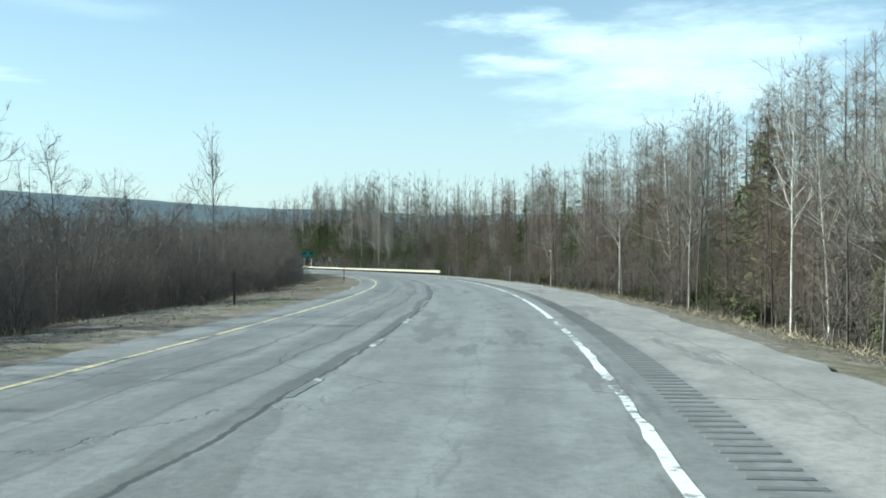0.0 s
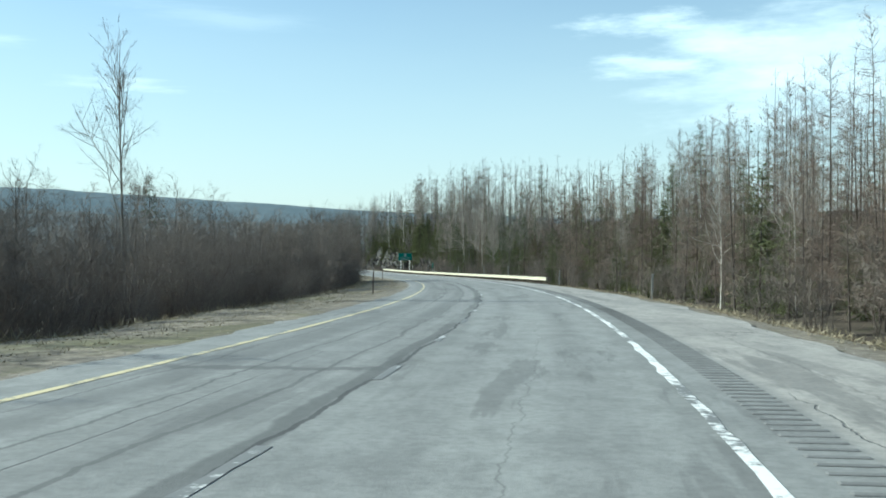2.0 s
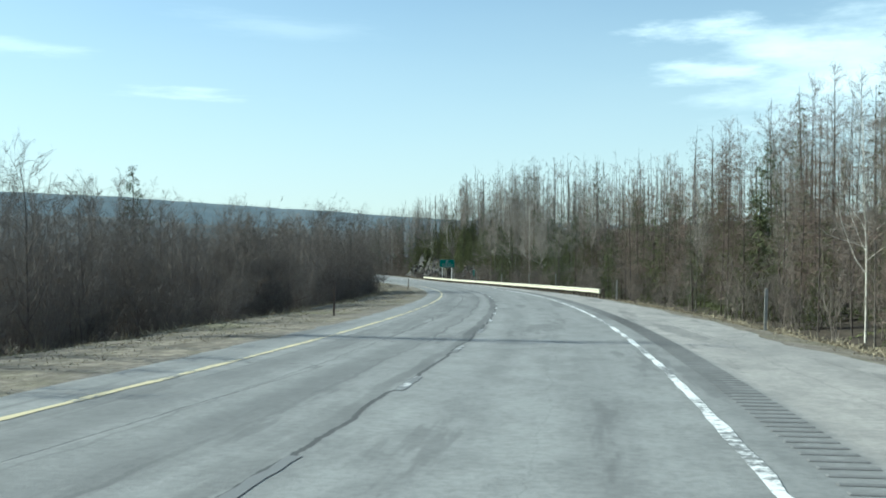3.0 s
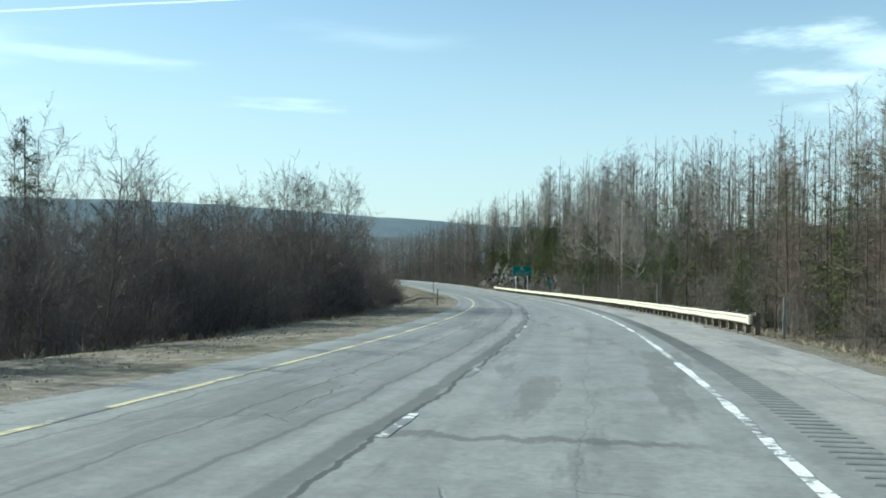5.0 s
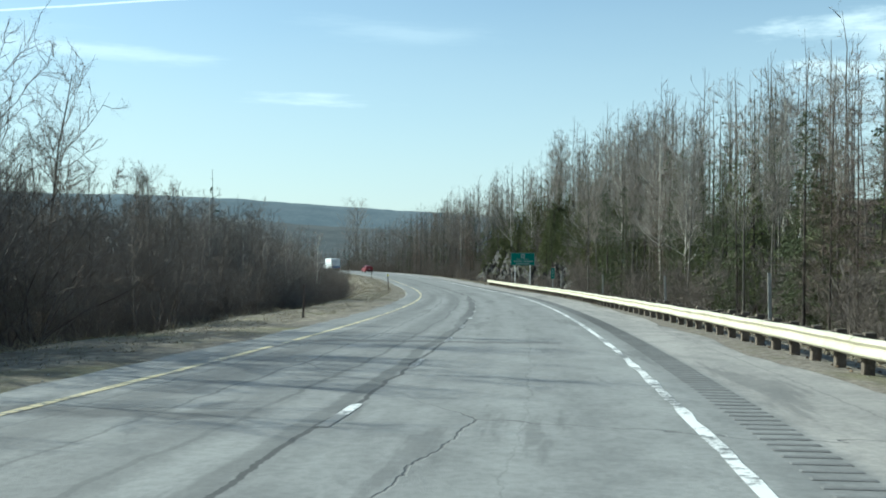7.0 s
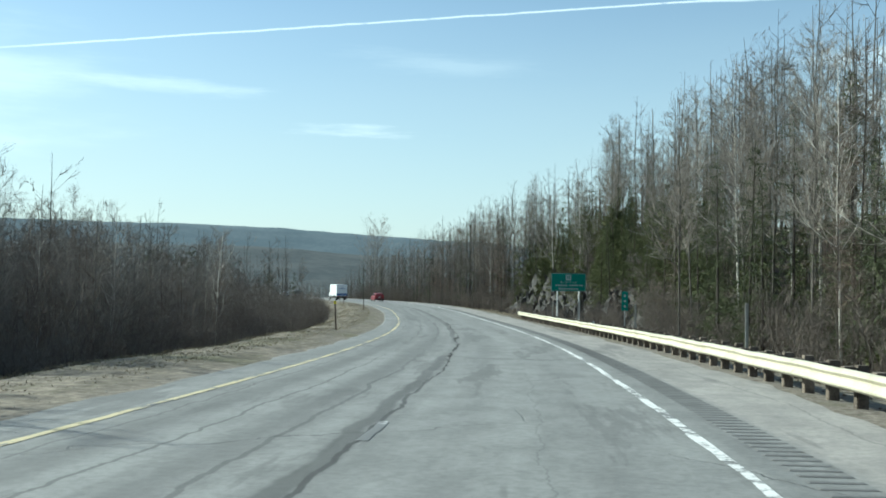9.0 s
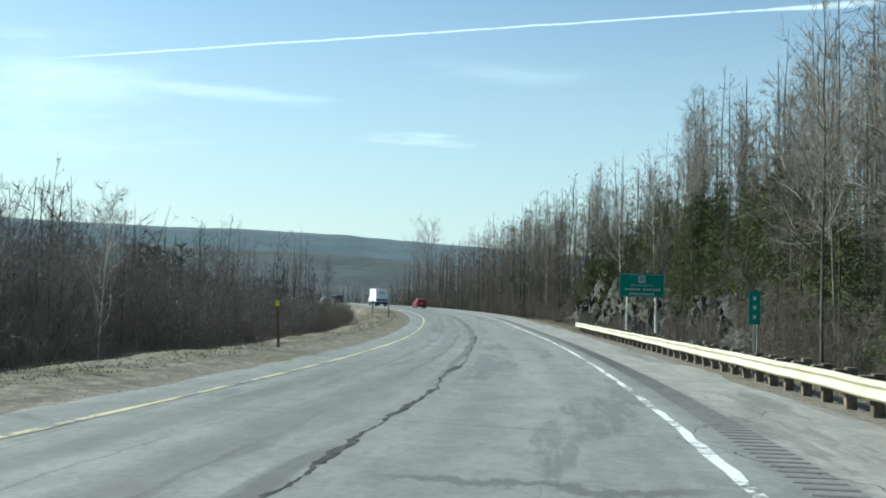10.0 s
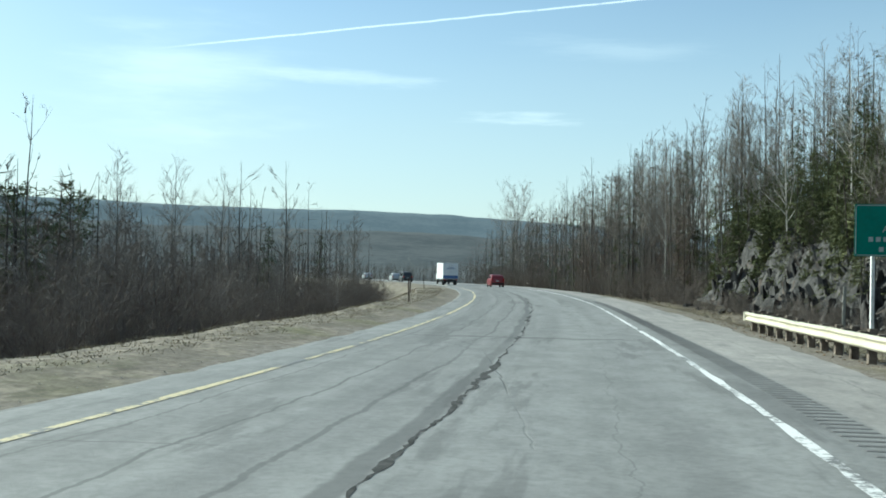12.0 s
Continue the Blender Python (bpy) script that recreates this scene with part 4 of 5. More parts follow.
# trees that stand out, each at its own place: kind, station, offset, height
STANDOUT = (
    (SPRUCES[2:3], 136.2, -21.6, 14.8), (SPRUCES[2:3], 169.2, -17.2, 10.8), (SPRUCES, 183, -21.5, 12.0), (SPRUCES, 180, -19.5, 11.0), (SPRUCES, 247, -36, 18.0), (SPRUCES, 118, -19.5, 7.5),
    (SPRUCES, 124, -18.8, 8.0), (SPRUCES, 121, -16.0, 5.0), (SPRUCES, 152, -16.5, 8.5), (SPRUCES, 158, -18, 9.5), (SPRUCES, 128, -21, 10.0),
    (BIRCHES, 212, -15.2, 12.5), (BIRCHES, 213.5, -15.6, 12.0), (BIRCHES, 201, -18.2, 15.0), (BIRCHES, 199.5, -18.6, 14.0), (BIRCHES, 180, -19.8, 12.0),
    (BIRCHES, 234, -18.5, 15.5), (BIRCHES, 226, -16.8, 16.0), (BIRCHES, 220, -15.4, 13.0), (BIRCHES, 205, -19.3, 14.0), (BIRCHES, 224, -17.5, 15.0),
    (BIRCHES, 88.8, -18.7, 14.6), (BIRCHES, 66, -13.5, 10.0), (BIRCHES, 57, -12.0, 9.5), (BIRCHES, 40, -11.0, 9.0), (BIRCHES, 38.5, -11.6, 8.0),
    (ASPENS, 262, -26.5, 16.5), (ASPENS, 266, -27.5, 16.5), (ASPENS, 291, -22, 18.0), (ASPENS, 297, -24, 19.0), (ASPENS, 314, -23.8, 15.5),
    (ASPENS, 320, -19.2, 15.5), (ASPENS, 271, -27.6, 16.0), (ASPENS, 208, -28, 17.0), (ASPENS, 145, -22.5, 15.5), (LARCHES, 141, -22.2, 14.5), (LARCHES, 48, -15, 10.5),
    (SPRUCES, 169, 33.6, 15.6), (ASPENS, 172, 36.0, 16.0), (ASPENS, 167, 37.0, 15.0),
)
for kind, s, u, h in STANDOUT:
    stand(kind, s, u, h)

# the lone forked tree in the thicket
LONE = keep("lone_tree", broadleaf(204, 14.3, 0.34, 16, 1.18, 0.6, 0.28, 0.06), ASPEN_BARK, ASPEN_TWIG, "lone tall bare forked tree above the thicket", "")
planted(LONE, 93, 16.5, 1.0, 40)
ROUND = keep("broad_tree", broadleaf(207, 7.0, 0.2, 28, 0.9, 1.0, 0.46), ASPEN_BARK, ASPEN_TWIG, "broad bare tree with a rounded crown at the bend", "")
planted(ROUND, 435, -25.6, 3.1, 10)


def wood_edge(s):
    """Offset of the right-hand wood's front."""
    return float(np.interp(s, (-40, 0, 40, 90, 130, 200, 236, 262, 316, 336, 360, 600), (-10.6, -10.8, -11.3, -13.2, -13.7, -13.6, -13.5, -17.6, -17.8, -11.8, -10.0, -10.0)))


def crown_height(s):
    """Height of the wood's top over the road."""
    return float(np.interp(s, (-30, 20, 60, 100, 140, 180, 210, 262, 300, 320, 350, 395, 420, 600), (9.8, 10.2, 12.8, 14.3, 14.8, 15.2, 17.0, 24.0, 25.5, 22.0, 17.5, 14.0, 6.0, 5.0)))


def pick(s):
    cut = 240 < s < 320
    x = R.random()
    conifer = 0.05 if s < 62 else 0.13 if s < 100 else 0.26 if s < 190 else 0.42 if s < 240 else 0.6 if cut else 0.05
    larches = 0.68 if s < 190 else 0.05 if cut else 0.12
    return SPRUCES if x < conifer else LARCHES if x < conifer + larches else ASPENS if x < 0.955 else BIRCHES


for depth, step, share in ((0.5, 2.5, 0.64), (3.2, 2.2, 0.8)):
    s = -22.0
    while s < 345.0:
        s += step * R.uniform(0.65, 1.4) * (0.72 if s < 80 else 1.0)
        u = wood_edge(s) - depth - R.uniform(-1.3, 1.3)
        kind = pick(s)
        h = (crown_height(s) * share - float(rise(s, u))) * R.uniform(0.82, 1.1) * ((0.62 if 240 < s < 320 else 0.8) if kind is SPRUCES else 1.0)
        if kind is SPRUCES and R.random() < 0.35:
            h *= 0.6
        stand(kind, s, u, h)
for s in np.arange(-10, 345, 1.55):
    e = wood_edge(s)
    cut = 244 < s < 316
    if (R.random() < 0.55) if s < 150 else (not cut or R.random() < 0.5):
        stand(UNDER, s + R.uniform(-0.7, 0.7), e + R.uniform(-1.5, 1.2), R.uniform(1.6, 4.6))
    if R.random() < (0.4 if s < 90 else 0.8 if s < 240 else 0.9 if cut else 0.3):
        stand(FIRS, s + R.uniform(-0.7, 0.7), e - R.uniform(0.4, 4.5), R.uniform(2.2, 6.5) if R.random() < 0.75 else R.uniform(6.0, 8.5))


def thicket_edge(s):
    return float(np.interp(s, (-40, 35, 60, 95, 140, 160, 190, 200), (9.0, 9.2, 10.2, 10.6, 10.6, 10.0, 11.0, 11.6))) + 0.45 * math.sin(s * 0.35) + 0.35 * math.sin(s * 0.93 + 1.0)


def thicket_height(s):
    """Size of the thicket along the road, with its humps and gaps."""
    hump = 1.0 + 0.22 * math.sin(s * 0.47) * math.sin(s * 0.19 + 1.0) + 0.14 * math.sin(s * 1.1 + 2.0)
    return hump * float(np.interp(s, (-20, 15, 37, 55, 70, 100, 121, 145, 160, 170, 178, 195, 200), (1.45, 1.4, 1.3, 1.15, 1.1, 1.1, 1.2, 1.35, 1.5, 1.45, 1.2, 1.25, 1.15)))


for depth, step, low, top in ((0.8, 1.5, 1.4, 2.8), (2.4, 1.7, 2.4, 4.0), (4.2, 2.0, 3.2, 4.8), (6.4, 2.4, 3.8, 5.4)):
    s = -16.0
    while s < 199.0:
        s += step * R.uniform(0.7, 1.35)
        stand(SHRUBS if depth < 3 else ALDERS, s, thicket_edge(s) + depth + R.uniform(-0.8, 0.8), R.uniform(low, top) * thicket_height(s), 6.0)
# small round trees that rise out of the thicket
YOUNG = [keep("young_broadleaf_tree", broadleaf(160 + k, h, 0.14, 26, 0.8, 1.6, 0.36, 0.2), SHRUB_BARK, SHRUB_TWIG, "small bare crooked broadleaf tree with a tangled crown", "small trees of the thicket") for k, h in enumerate((8.0, 7.0, 9.0, 7.5))]


def skyline(s):
    """Height of the small trees along the thicket."""
    return float(np.interp(s, (0, 40, 55, 70, 100, 120, 140, 150, 157, 168, 173, 179, 188, 195, 202), (5.4, 5.7, 5.7, 5.7, 5.9, 6.4, 7.0, 7.4, 9.2, 9.8, 7.0, 5.2, 5.4, 6.3, 6.0)))


for depth, step in ((1.6, 3.6), (4.6, 3.2)):
    s = 2.0
    while s < 201.0:
        s += step * R.uniform(0.6, 1.4)
        stand(YOUNG, s, thicket_edge(s) + depth + R.uniform(-0.9, 0.9), (skyline(s) + 0.22 * depth) * R.uniform(0.82, 1.06), 5.0)
# bare trees behind the thicket, their tops just over it
for u0, step in ((15.5, 4.2), (19.5, 4.6), (24.0, 5.0), (29.0, 5.4)):
    for s in np.arange(58.0, 204.0, step):
        s, u = s + R.uniform(-2, 2), u0 + R.uniform(-2, 2)
        top = float(np.interp(s, (58, 95, 130, 150, 204), (5.2, 6.3, 6.7, 7.0, 7.0)))
        stand(YOUNG, s, u, (top - float(rise(s, u))) * R.uniform(0.78, 1.03), 4.0)
# willows below the open verge
for u0, low, top in ((11.8, 1.6, 3.0), (13.6, 3.0, 4.8), (16.4, 4.2, 6.4)):
    for s in np.arange(201.0, 345.0, 2.15):
        less = 1.25 - 0.6 * float(smooth(s, 258, 305)) * float(smooth(u0, 11, 17))
        stand(WILLOWS, s + R.uniform(-1, 1), u0 + R.uniform(-0.9, 0.9) + max(0.0, s - 320) * 0.1, R.uniform(low, top) * less, 5.0)
# young trees below the open verge
for k in range(190):
    s = 203 + 142 * R.random() ** 1.9
    u = R.uniform(12.5, 22.0)
    stand(R.choice((ASPENS, BIRCHES, ASPENS, ASPENS, LARCHES)), s, u + max(0.0, s - 315) * 0.2, (5.6 + 0.42 * (u - 11)) * R.uniform(0.75, 1.12) * float(np.interp(s, (203, 240, 262, 300, 345), (1.12, 1.12, 0.68, 0.68, 0.75))))
for s, u, h in ((279, 24, 9.4), (283, 25.5, 10.0), (287, 24.5, 10.4), (291, 30, 11.0), (295, 30.5, 11.6), (300, 31, 12.0), (305, 31.5, 11.6), (290, 26.5, 9.8)):
    stand(PINES, s, u, h)
for s, u, h in ((303, 17.5, 8.0), (308, 15, 7.5), (226, 24, 9), (231, 28, 9.5), (244, 26, 9)):
    stand(SPRUCES, s, u, h)
for s, u, h in ((292.2, 24, 13.0), (302.5, 24, 13.8), (315.5, 24, 14.0), (321, 13.5, 9.5)):
    stand(ASPENS[3:4], s, u, h)


# ---- the woods farther back, as masses ----
def mass(name, spots, packs, mats, label, category, seed):
    """Many plants in one mesh; each spot: pack, station, offset, height."""
    rng = np.random.default_rng(seed)
    vs, fs, idx, n = [], [], [], 0
    for k, s, u, h in spots:
        v, f, m = packs[k]
        a, z = rng.uniform(0, 6.28), h / v[:, 2].max()
        p = place(s, u, -0.1)[0]
        vs.append(np.stack([(v[:, 0] * math.cos(a) - v[:, 1] * math.sin(a)) * z + p[0], (v[:, 0] * math.sin(a) + v[:, 1] * math.cos(a)) * z + p[1], v[:, 2] * z + p[2]], 1))
        fs.append(f + n)
        idx.append(m)
        n += len(v)
    me = mesh_tri(name, np.vstack(vs), np.vstack(fs), mats, np.concatenate(idx))
    return tagged(new(name, me), label, category, kind="stuff")


def pack(pair, wood, leaf):
    (v0, f0), (v1, f1) = pair[0].arrays(), pair[1].arrays()
    return np.vstack([v0, v1]), np.vstack([f0, f1 + len(v0)]), np.concatenate([np.full(len(f0), wood), np.full(len(f1), leaf)])


MATS = [LARCH_BARK, LARCH_TWIG, ASPEN_BARK, ASPEN_TWIG, SPRUCE_LEAF, SHRUB_BARK, SHRUB_TWIG, BIRCH_BARK]


def packs(d):
    """Plants for the masses; d sets how many twigs they carry."""
    return [pack(larch(301, 17, 0.08 * d), 0, 1), pack(larch(305, 15, 0.08 * d), 0, 1), pack(broadleaf(302, 17, 0.35, 11, 1.0, 0.07 * d, 0.2), 2, 3), pack(broadleaf(303, 15, 0.3, 11, 0.9, 0.07 * d, 0.22), 2, 3),
            pack(spruce(304, 13, 0.07 * d, 0.18), 0, 4), pack(shrub(306, 5, 6, 0.1 * d), 5, 6), pack(shrub(307, 4, 6, 0.1 * d), 5, 6), pack(broadleaf(308, 9, 0.25, 7, 0.95, 0.07 * d, 0.24), 2, 3), pack(larch(309, 9, 0.04 * d), 0, 1)]


PACKS = packs(1.0) + packs(0.4)
THIN = 9          # the plants with fewer twigs follow the first nine
rw = np.random.default_rng(21)


def kind_at(s):
    p = (0.34, 0.3, 0.09, 0.03, 0.24) if s < 190 else (0.07, 0.07, 0.38, 0.12, 0.36) if s < 318 else (0.1, 0.1, 0.46, 0.24, 0.1)
    return int(rw.choice(5, p=p))


spots = []
for depth, step, share in ((6.0, 2.0, 0.9), (9.0, 2.2, 1.0), (13.5, 2.8, 1.0), (18.0, 3.2, 1.03), (24.0, 3.8, 1.06)):
    for s in np.arange(-30, 350, step):
        s = s + rw.uniform(-1.2, 1.2)
        u = wood_edge(s) - depth - rw.uniform(-2, 2)
        k = kind_at(s)
        spots.append((k + (THIN if depth > 13 else 0), s, u, max(4.0, (crown_height(s) * share - float(rise(s, u))) * rw.uniform(0.82, 1.08) * ((0.66 if s > 238 else 0.82) if k == 4 else 1.0))))
for depth, step in ((0.5, 1.9), (2.5, 1.8), (5.0, 1.9), (8.5, 2.2), (13.0, 2.6), (19.0, 3.2), (27.0, 4.0)):
    for s in np.arange(338, 600, step):
        if s < 425 or rw.random() < 0.55:
            s = s + rw.uniform(-1, 1)
            u = wood_edge(s) - depth - rw.uniform(-1, 1)
            spots.append((kind_at(s) + (THIN if depth > 8 else 0), s, u, max(3.5, (crown_height(s) * (0.75 + 0.02 * depth) - float(rise(s, u))) * rw.uniform(0.75, 1.05))))
for depth, step, low, top in ((4.0, 2.4, 2.6, 5.0), (7.0, 2.4, 4.5, 8.0), (12.0, 2.4, 6.0, 10.0)):
    for s in np.arange(-16, 430, step):
        spots.append((4 if rw.random() < (0.55 if s < 325 else 0.15) else int(rw.integers(5, 7)), s + rw.uniform(-1, 1), wood_edge(s) - depth - rw.uniform(-1.2, 1.2), rw.uniform(low, top)))
mass("far_woods", spots, PACKS, MATS, "bare mixed wood behind the roadside trees", "woods", 3)
spots = []
for depth, step, low, top in ((8.5, 2.2, 3.4, 4.8), (12.5, 3.0, 3.6, 5.2)):
    for s in np.arange(-16, 199, step):
        s = s + rw.uniform(-0.8, 0.8)
        spots.append((int(rw.integers(5, 7)), s, thicket_edge(s) + depth + rw.uniform(-1, 1), rw.uniform(low, top) * thicket_height(s)))
for u0, low, top in ((20.0, 5.6, 8.2), (25.0, 6.6, 9.4), (31.0, 7.0, 10.5)):
    for s in np.arange(200, 352, 1.5):
        less = 1.28 - 0.28 * float(smooth(s, 250, 300)) - 0.3 * float(smooth(s, 312, 340))
        spots.append((int(rw.integers(5, 7)) if u0 < 15 or rw.random() < 0.55 else 7, s + rw.uniform(-1, 1), u0 + rw.uniform(-1, 1) + max(0.0, s - 320) * 0.1, rw.uniform(low, top) * less))
mass("thicket_mass", spots, PACKS, MATS, "dense bare brown thicket behind the roadside shrubs", "thicket", 6)
spots = [(int(rw.choice((2, 3, 2, 4, 1))), s, rw.uniform(26, 110), rw.uniform(6, 11)) for s in rw.uniform(-10, 200, 150)]
spots += [(int(rw.choice((2, 3, 0, 1, 4), p=(0.4, 0.22, 0.16, 0.14, 0.08))), s, 15 + abs(rw.normal(0, 16)), rw.uniform(7.5, 12.0)) for s in rw.uniform(203, 350, 210)]
spots += [(int(rw.choice((2, 3, 2, 0, 1))), s, 13 + abs(rw.normal(0, 30)), rw.uniform(6.5, 11.5)) for s in rw.uniform(330, 595, 320)]
spots += [(int(rw.choice((7, 8))), s, rw.uniform(34, 128), rw.uniform(5, 10.5)) for s in rw.uniform(290, 598, 420)]
mass("valley_woods", [(k + THIN, s, u, h) for k, s, u, h in spots], PACKS, MATS, "bare young wood in the valley", "woods", 5)

# ---- rock cut ----
def face_height(s):
    """Height of the rock face over the road."""
    return (2.3 + 2.3 * float(smooth(s, 284, 303)) + 0.4 * math.sin(s * 0.31) + 0.4 * math.sin(s * 0.83 + 1)) * float(smooth(s, 248, 264) * (1 - smooth(s, 311, 325)))


def build_rock():
    """A blasted face: a rough bank with angular slabs standing out of it."""
    ss = np.arange(248.0, 326.0, 0.4)
    rows = 14
    v = []
    for j in range(rows):
        t = j / (rows - 1)
        for s in ss:
            tall = face_height(s)
            rough = noise.fractal(Vector((s * 1.1, t * 5.0, 2.0)), 1.0, 2.0, 5) * 0.45
            p = over_road(s, -14.9 - 2.6 * t + rough, 0)[0]
            v.append((p[0], p[1], p[2] - 1.1 + (tall + 1.1) * t))
    n = len(ss)
    f = [(j * n + i, j * n + i + 1, (j + 1) * n + i + 1, (j + 1) * n + i) for j in range(rows - 1) for i in range(n - 1)]
    back = len(v)
    for s in ss:
        v.append(tuple(place(s, -23.0, -1.0)[0]))
    f += [((rows - 1) * n + i, (rows - 1) * n + i + 1, back + i + 1, back + i) for i in range(n - 1)]
    face = tagged(new("rock_cut", mesh_of("rock_cut", v, f, ROCK)), "dark grey and rusty blasted rock face beside the road", "rock face", kind="structure")
    shapes = []
    for k in range(7):
        rng = random.Random(400 + k)
        bm = bmesh.new()
        for i in range(8):
            bm.verts.new(((i & 1) - 0.5 + rng.uniform(-0.18, 0.18), (i >> 1 & 1) - 0.5 + rng.uniform(-0.2, 0.2), (i >> 2) - 0.5 + rng.uniform(-0.28, 0.12)))
        bm.verts.new((rng.uniform(-0.3, 0.3), rng.uniform(-0.5, 0.1), 0.6))
        bmesh.ops.convex_hull(bm, input=bm.verts)
        for q in [q for q in bm.verts if not q.link_faces]:
            bm.verts.remove(q)
        me = bpy.data.meshes.new("slab")
        bm.to_mesh(me)
        bm.free()
        me.materials.append(ROCK)
        shapes.append(me)
    rng = random.Random(44)
    for k in range(300):
        s = rng.uniform(262, 317)
        t = rng.random() ** 0.8
        p = over_road(s, -14.95 - 2.5 * t + rng.uniform(-0.3, 0.12), -0.5 + (face_height(s) + 0.1) * t)[0]
        m = pose(p[0], p[1], p[2], rng.gauss(0, 9), rng.gauss(-10, 12), heading(s) + rng.gauss(0, 25)) @ Matrix.Diagonal((rng.uniform(0.12, 0.42), rng.uniform(0.2, 0.5), rng.uniform(0.5, 1.7), 1))
        held("slab", shapes[k % 7], face, at=m)


build_rock()


def boulder(seed):
    rng = random.Random(seed)
    bm = bmesh.new()
    bmesh.ops.create_icosphere(bm, subdivisions=2, radius=0.5)
    for q in bm.verts:
        q.co *= 0.8 + 0.45 * noise.noise(q.co * 2.3 + Vector((seed, 0, 0)))
        q.co.z *= 0.75
    me = bpy.data.meshes.new("boulder")
    bm.to_mesh(me)
    bm.free()
    me.materials.append(ROCK)
    return me


STONES = [boulder(k) for k in range(4)]
for k in range(22):
    s, u = R.uniform(262, 314), R.uniform(-13.9, -12.2)
    p = place(s, u, 0.0)[0]
    size = R.uniform(0.2, 0.65)
    o = tagged(new("boulder", STONES[k % 4]), "broken grey rock at the foot of the cut", "rock", "rocks below the cut")
    o.matrix_basis = pose(p[0], p[1], p[2] + 0.15 * size, R.uniform(-20, 20), R.uniform(-20, 20), R.uniform(0, 360)) @ Matrix.Diagonal((size, size, size, 1))


# ---- guardrail ----
def build_guardrail(first=138.5, last=272.0):
    rail = thing("guardrail", "weathered cream steel guardrail on wooden posts", "guardrail", pose(0, 0, 0))
    prof = [(0.00, 0.44), (0.035, 0.455), (0.075, 0.485), (0.08, 0.515), (0.05, 0.545), (0.012, 0.575), (0.008, 0.60), (0.012, 0.625), (0.05, 0.655), (0.08, 0.685), (0.075, 0.715), (0.035, 0.745), (0.0, 0.76)]
    prof = prof + [(a - 0.006, b) for a, b in prof[::-1]]
    pole = bmesh.new()
    box(pole, 0, 0, -0.20, 0.18, 0.18, 1.66, 0.012)
    post_me = bpy.data.meshes.new("post")
    pole.to_mesh(post_me)
    post_me.materials.append(WOODPOST)
    pole.free()
    blk = bmesh.new()
    box(blk, 0, 0, 0, 0.19, 0.20, 0.36, 0.01)
    block_me = bpy.data.meshes.new("spacer_block")
    blk.to_mesh(block_me)
    block_me.materials.append(WOODPOST)
    blk.free()
    step = 1.42
    count = int((last - first) / step)
    for k in range(count + 1):
        s = first + k * step
        sag = 0.02 * math.sin(k * 0.7) + R.uniform(-0.015, 0.015)
        p, q = over_road(s, rail_line(s) - 0.30, sag)[0], over_road(s, rail_line(s) - 0.105, sag + 0.40)[0]
        turn = heading(s)
        held("post", post_me, rail, at=pose(p[0], p[1], p[2] + R.uniform(-0.03, 0.02), R.uniform(-1.5, 1.5), R.uniform(-1.5, 1.5), turn))
        held("spacer_block", block_me, rail, at=pose(q[0], q[1], q[2], 0, 0, turn))
    panel = 2 * step
    for k in range(int((last - first) / panel)):
        a = first - 0.25 + k * panel
        st = np.linspace(a, a + panel + 0.12, 7)
        v, m = [], len(prof)
        for s in st:
            dip = 0.006 * math.sin(s * 0.9) + 0.004 * math.sin(s * 2.3)
            d = side(s)[0]
            c = over_road(s, rail_line(s), dip - 0.20 + (0.004 if k % 2 else 0.0))[0]
            for x, z in prof:
                w = c + d * (x + (0.004 if k % 2 else 0.0))
                v.append((w[0], w[1], w[2] + z))
        f = [(i * m + j, i * m + (j + 1) % m, (i + 1) * m + (j + 1) % m, (i + 1) * m + j) for i in range(6) for j in range(m)]
        f += [tuple(range(m)), tuple(range(6 * m, 7 * m))[::-1]]
        me = mesh_of("rail_panel", v, f, GALV)
        held("rail_panel", me, rail)
    for s, dirn in ((first - 0.3, -1), (first - 0.25 + int((last - first) / panel) * panel + 0.1, 1)):
        bm = bmesh.new()
        c = over_road(s, rail_line(s) + 0.02, 0.40)[0]
        rod(bm, (c[0], c[1], c[2] - 0.16), (c[0], c[1], c[2] + 0.16), 0.09, 0.09, 10)
        part("end_piece", bm, GALV, rail, "rounded end of the rail")
    return rail


build_guardrail()


# ---- signs and markers ----
def word(text, size, mat, parent, at, name="lettering"):
    """Raised lettering from the built-in font, as a mesh."""
    cu = bpy.data.curves.new(name, "FONT")
    cu.body, cu.size, cu.extrude, cu.align_x, cu.align_y, cu.space_character = text, size, 0.004, "CENTER", "CENTER", 1.25
    tmp = bpy.data.objects.new(name, cu)
    scene.collection.objects.link(tmp)
    me = bpy.data.meshes.new_from_object(tmp.evaluated_get(bpy.context.evaluated_depsgraph_get()))
    bpy.data.objects.remove(tmp)
    me.materials.clear()
    me.materials.append(mat)
    return held(name, me, parent, at=at)


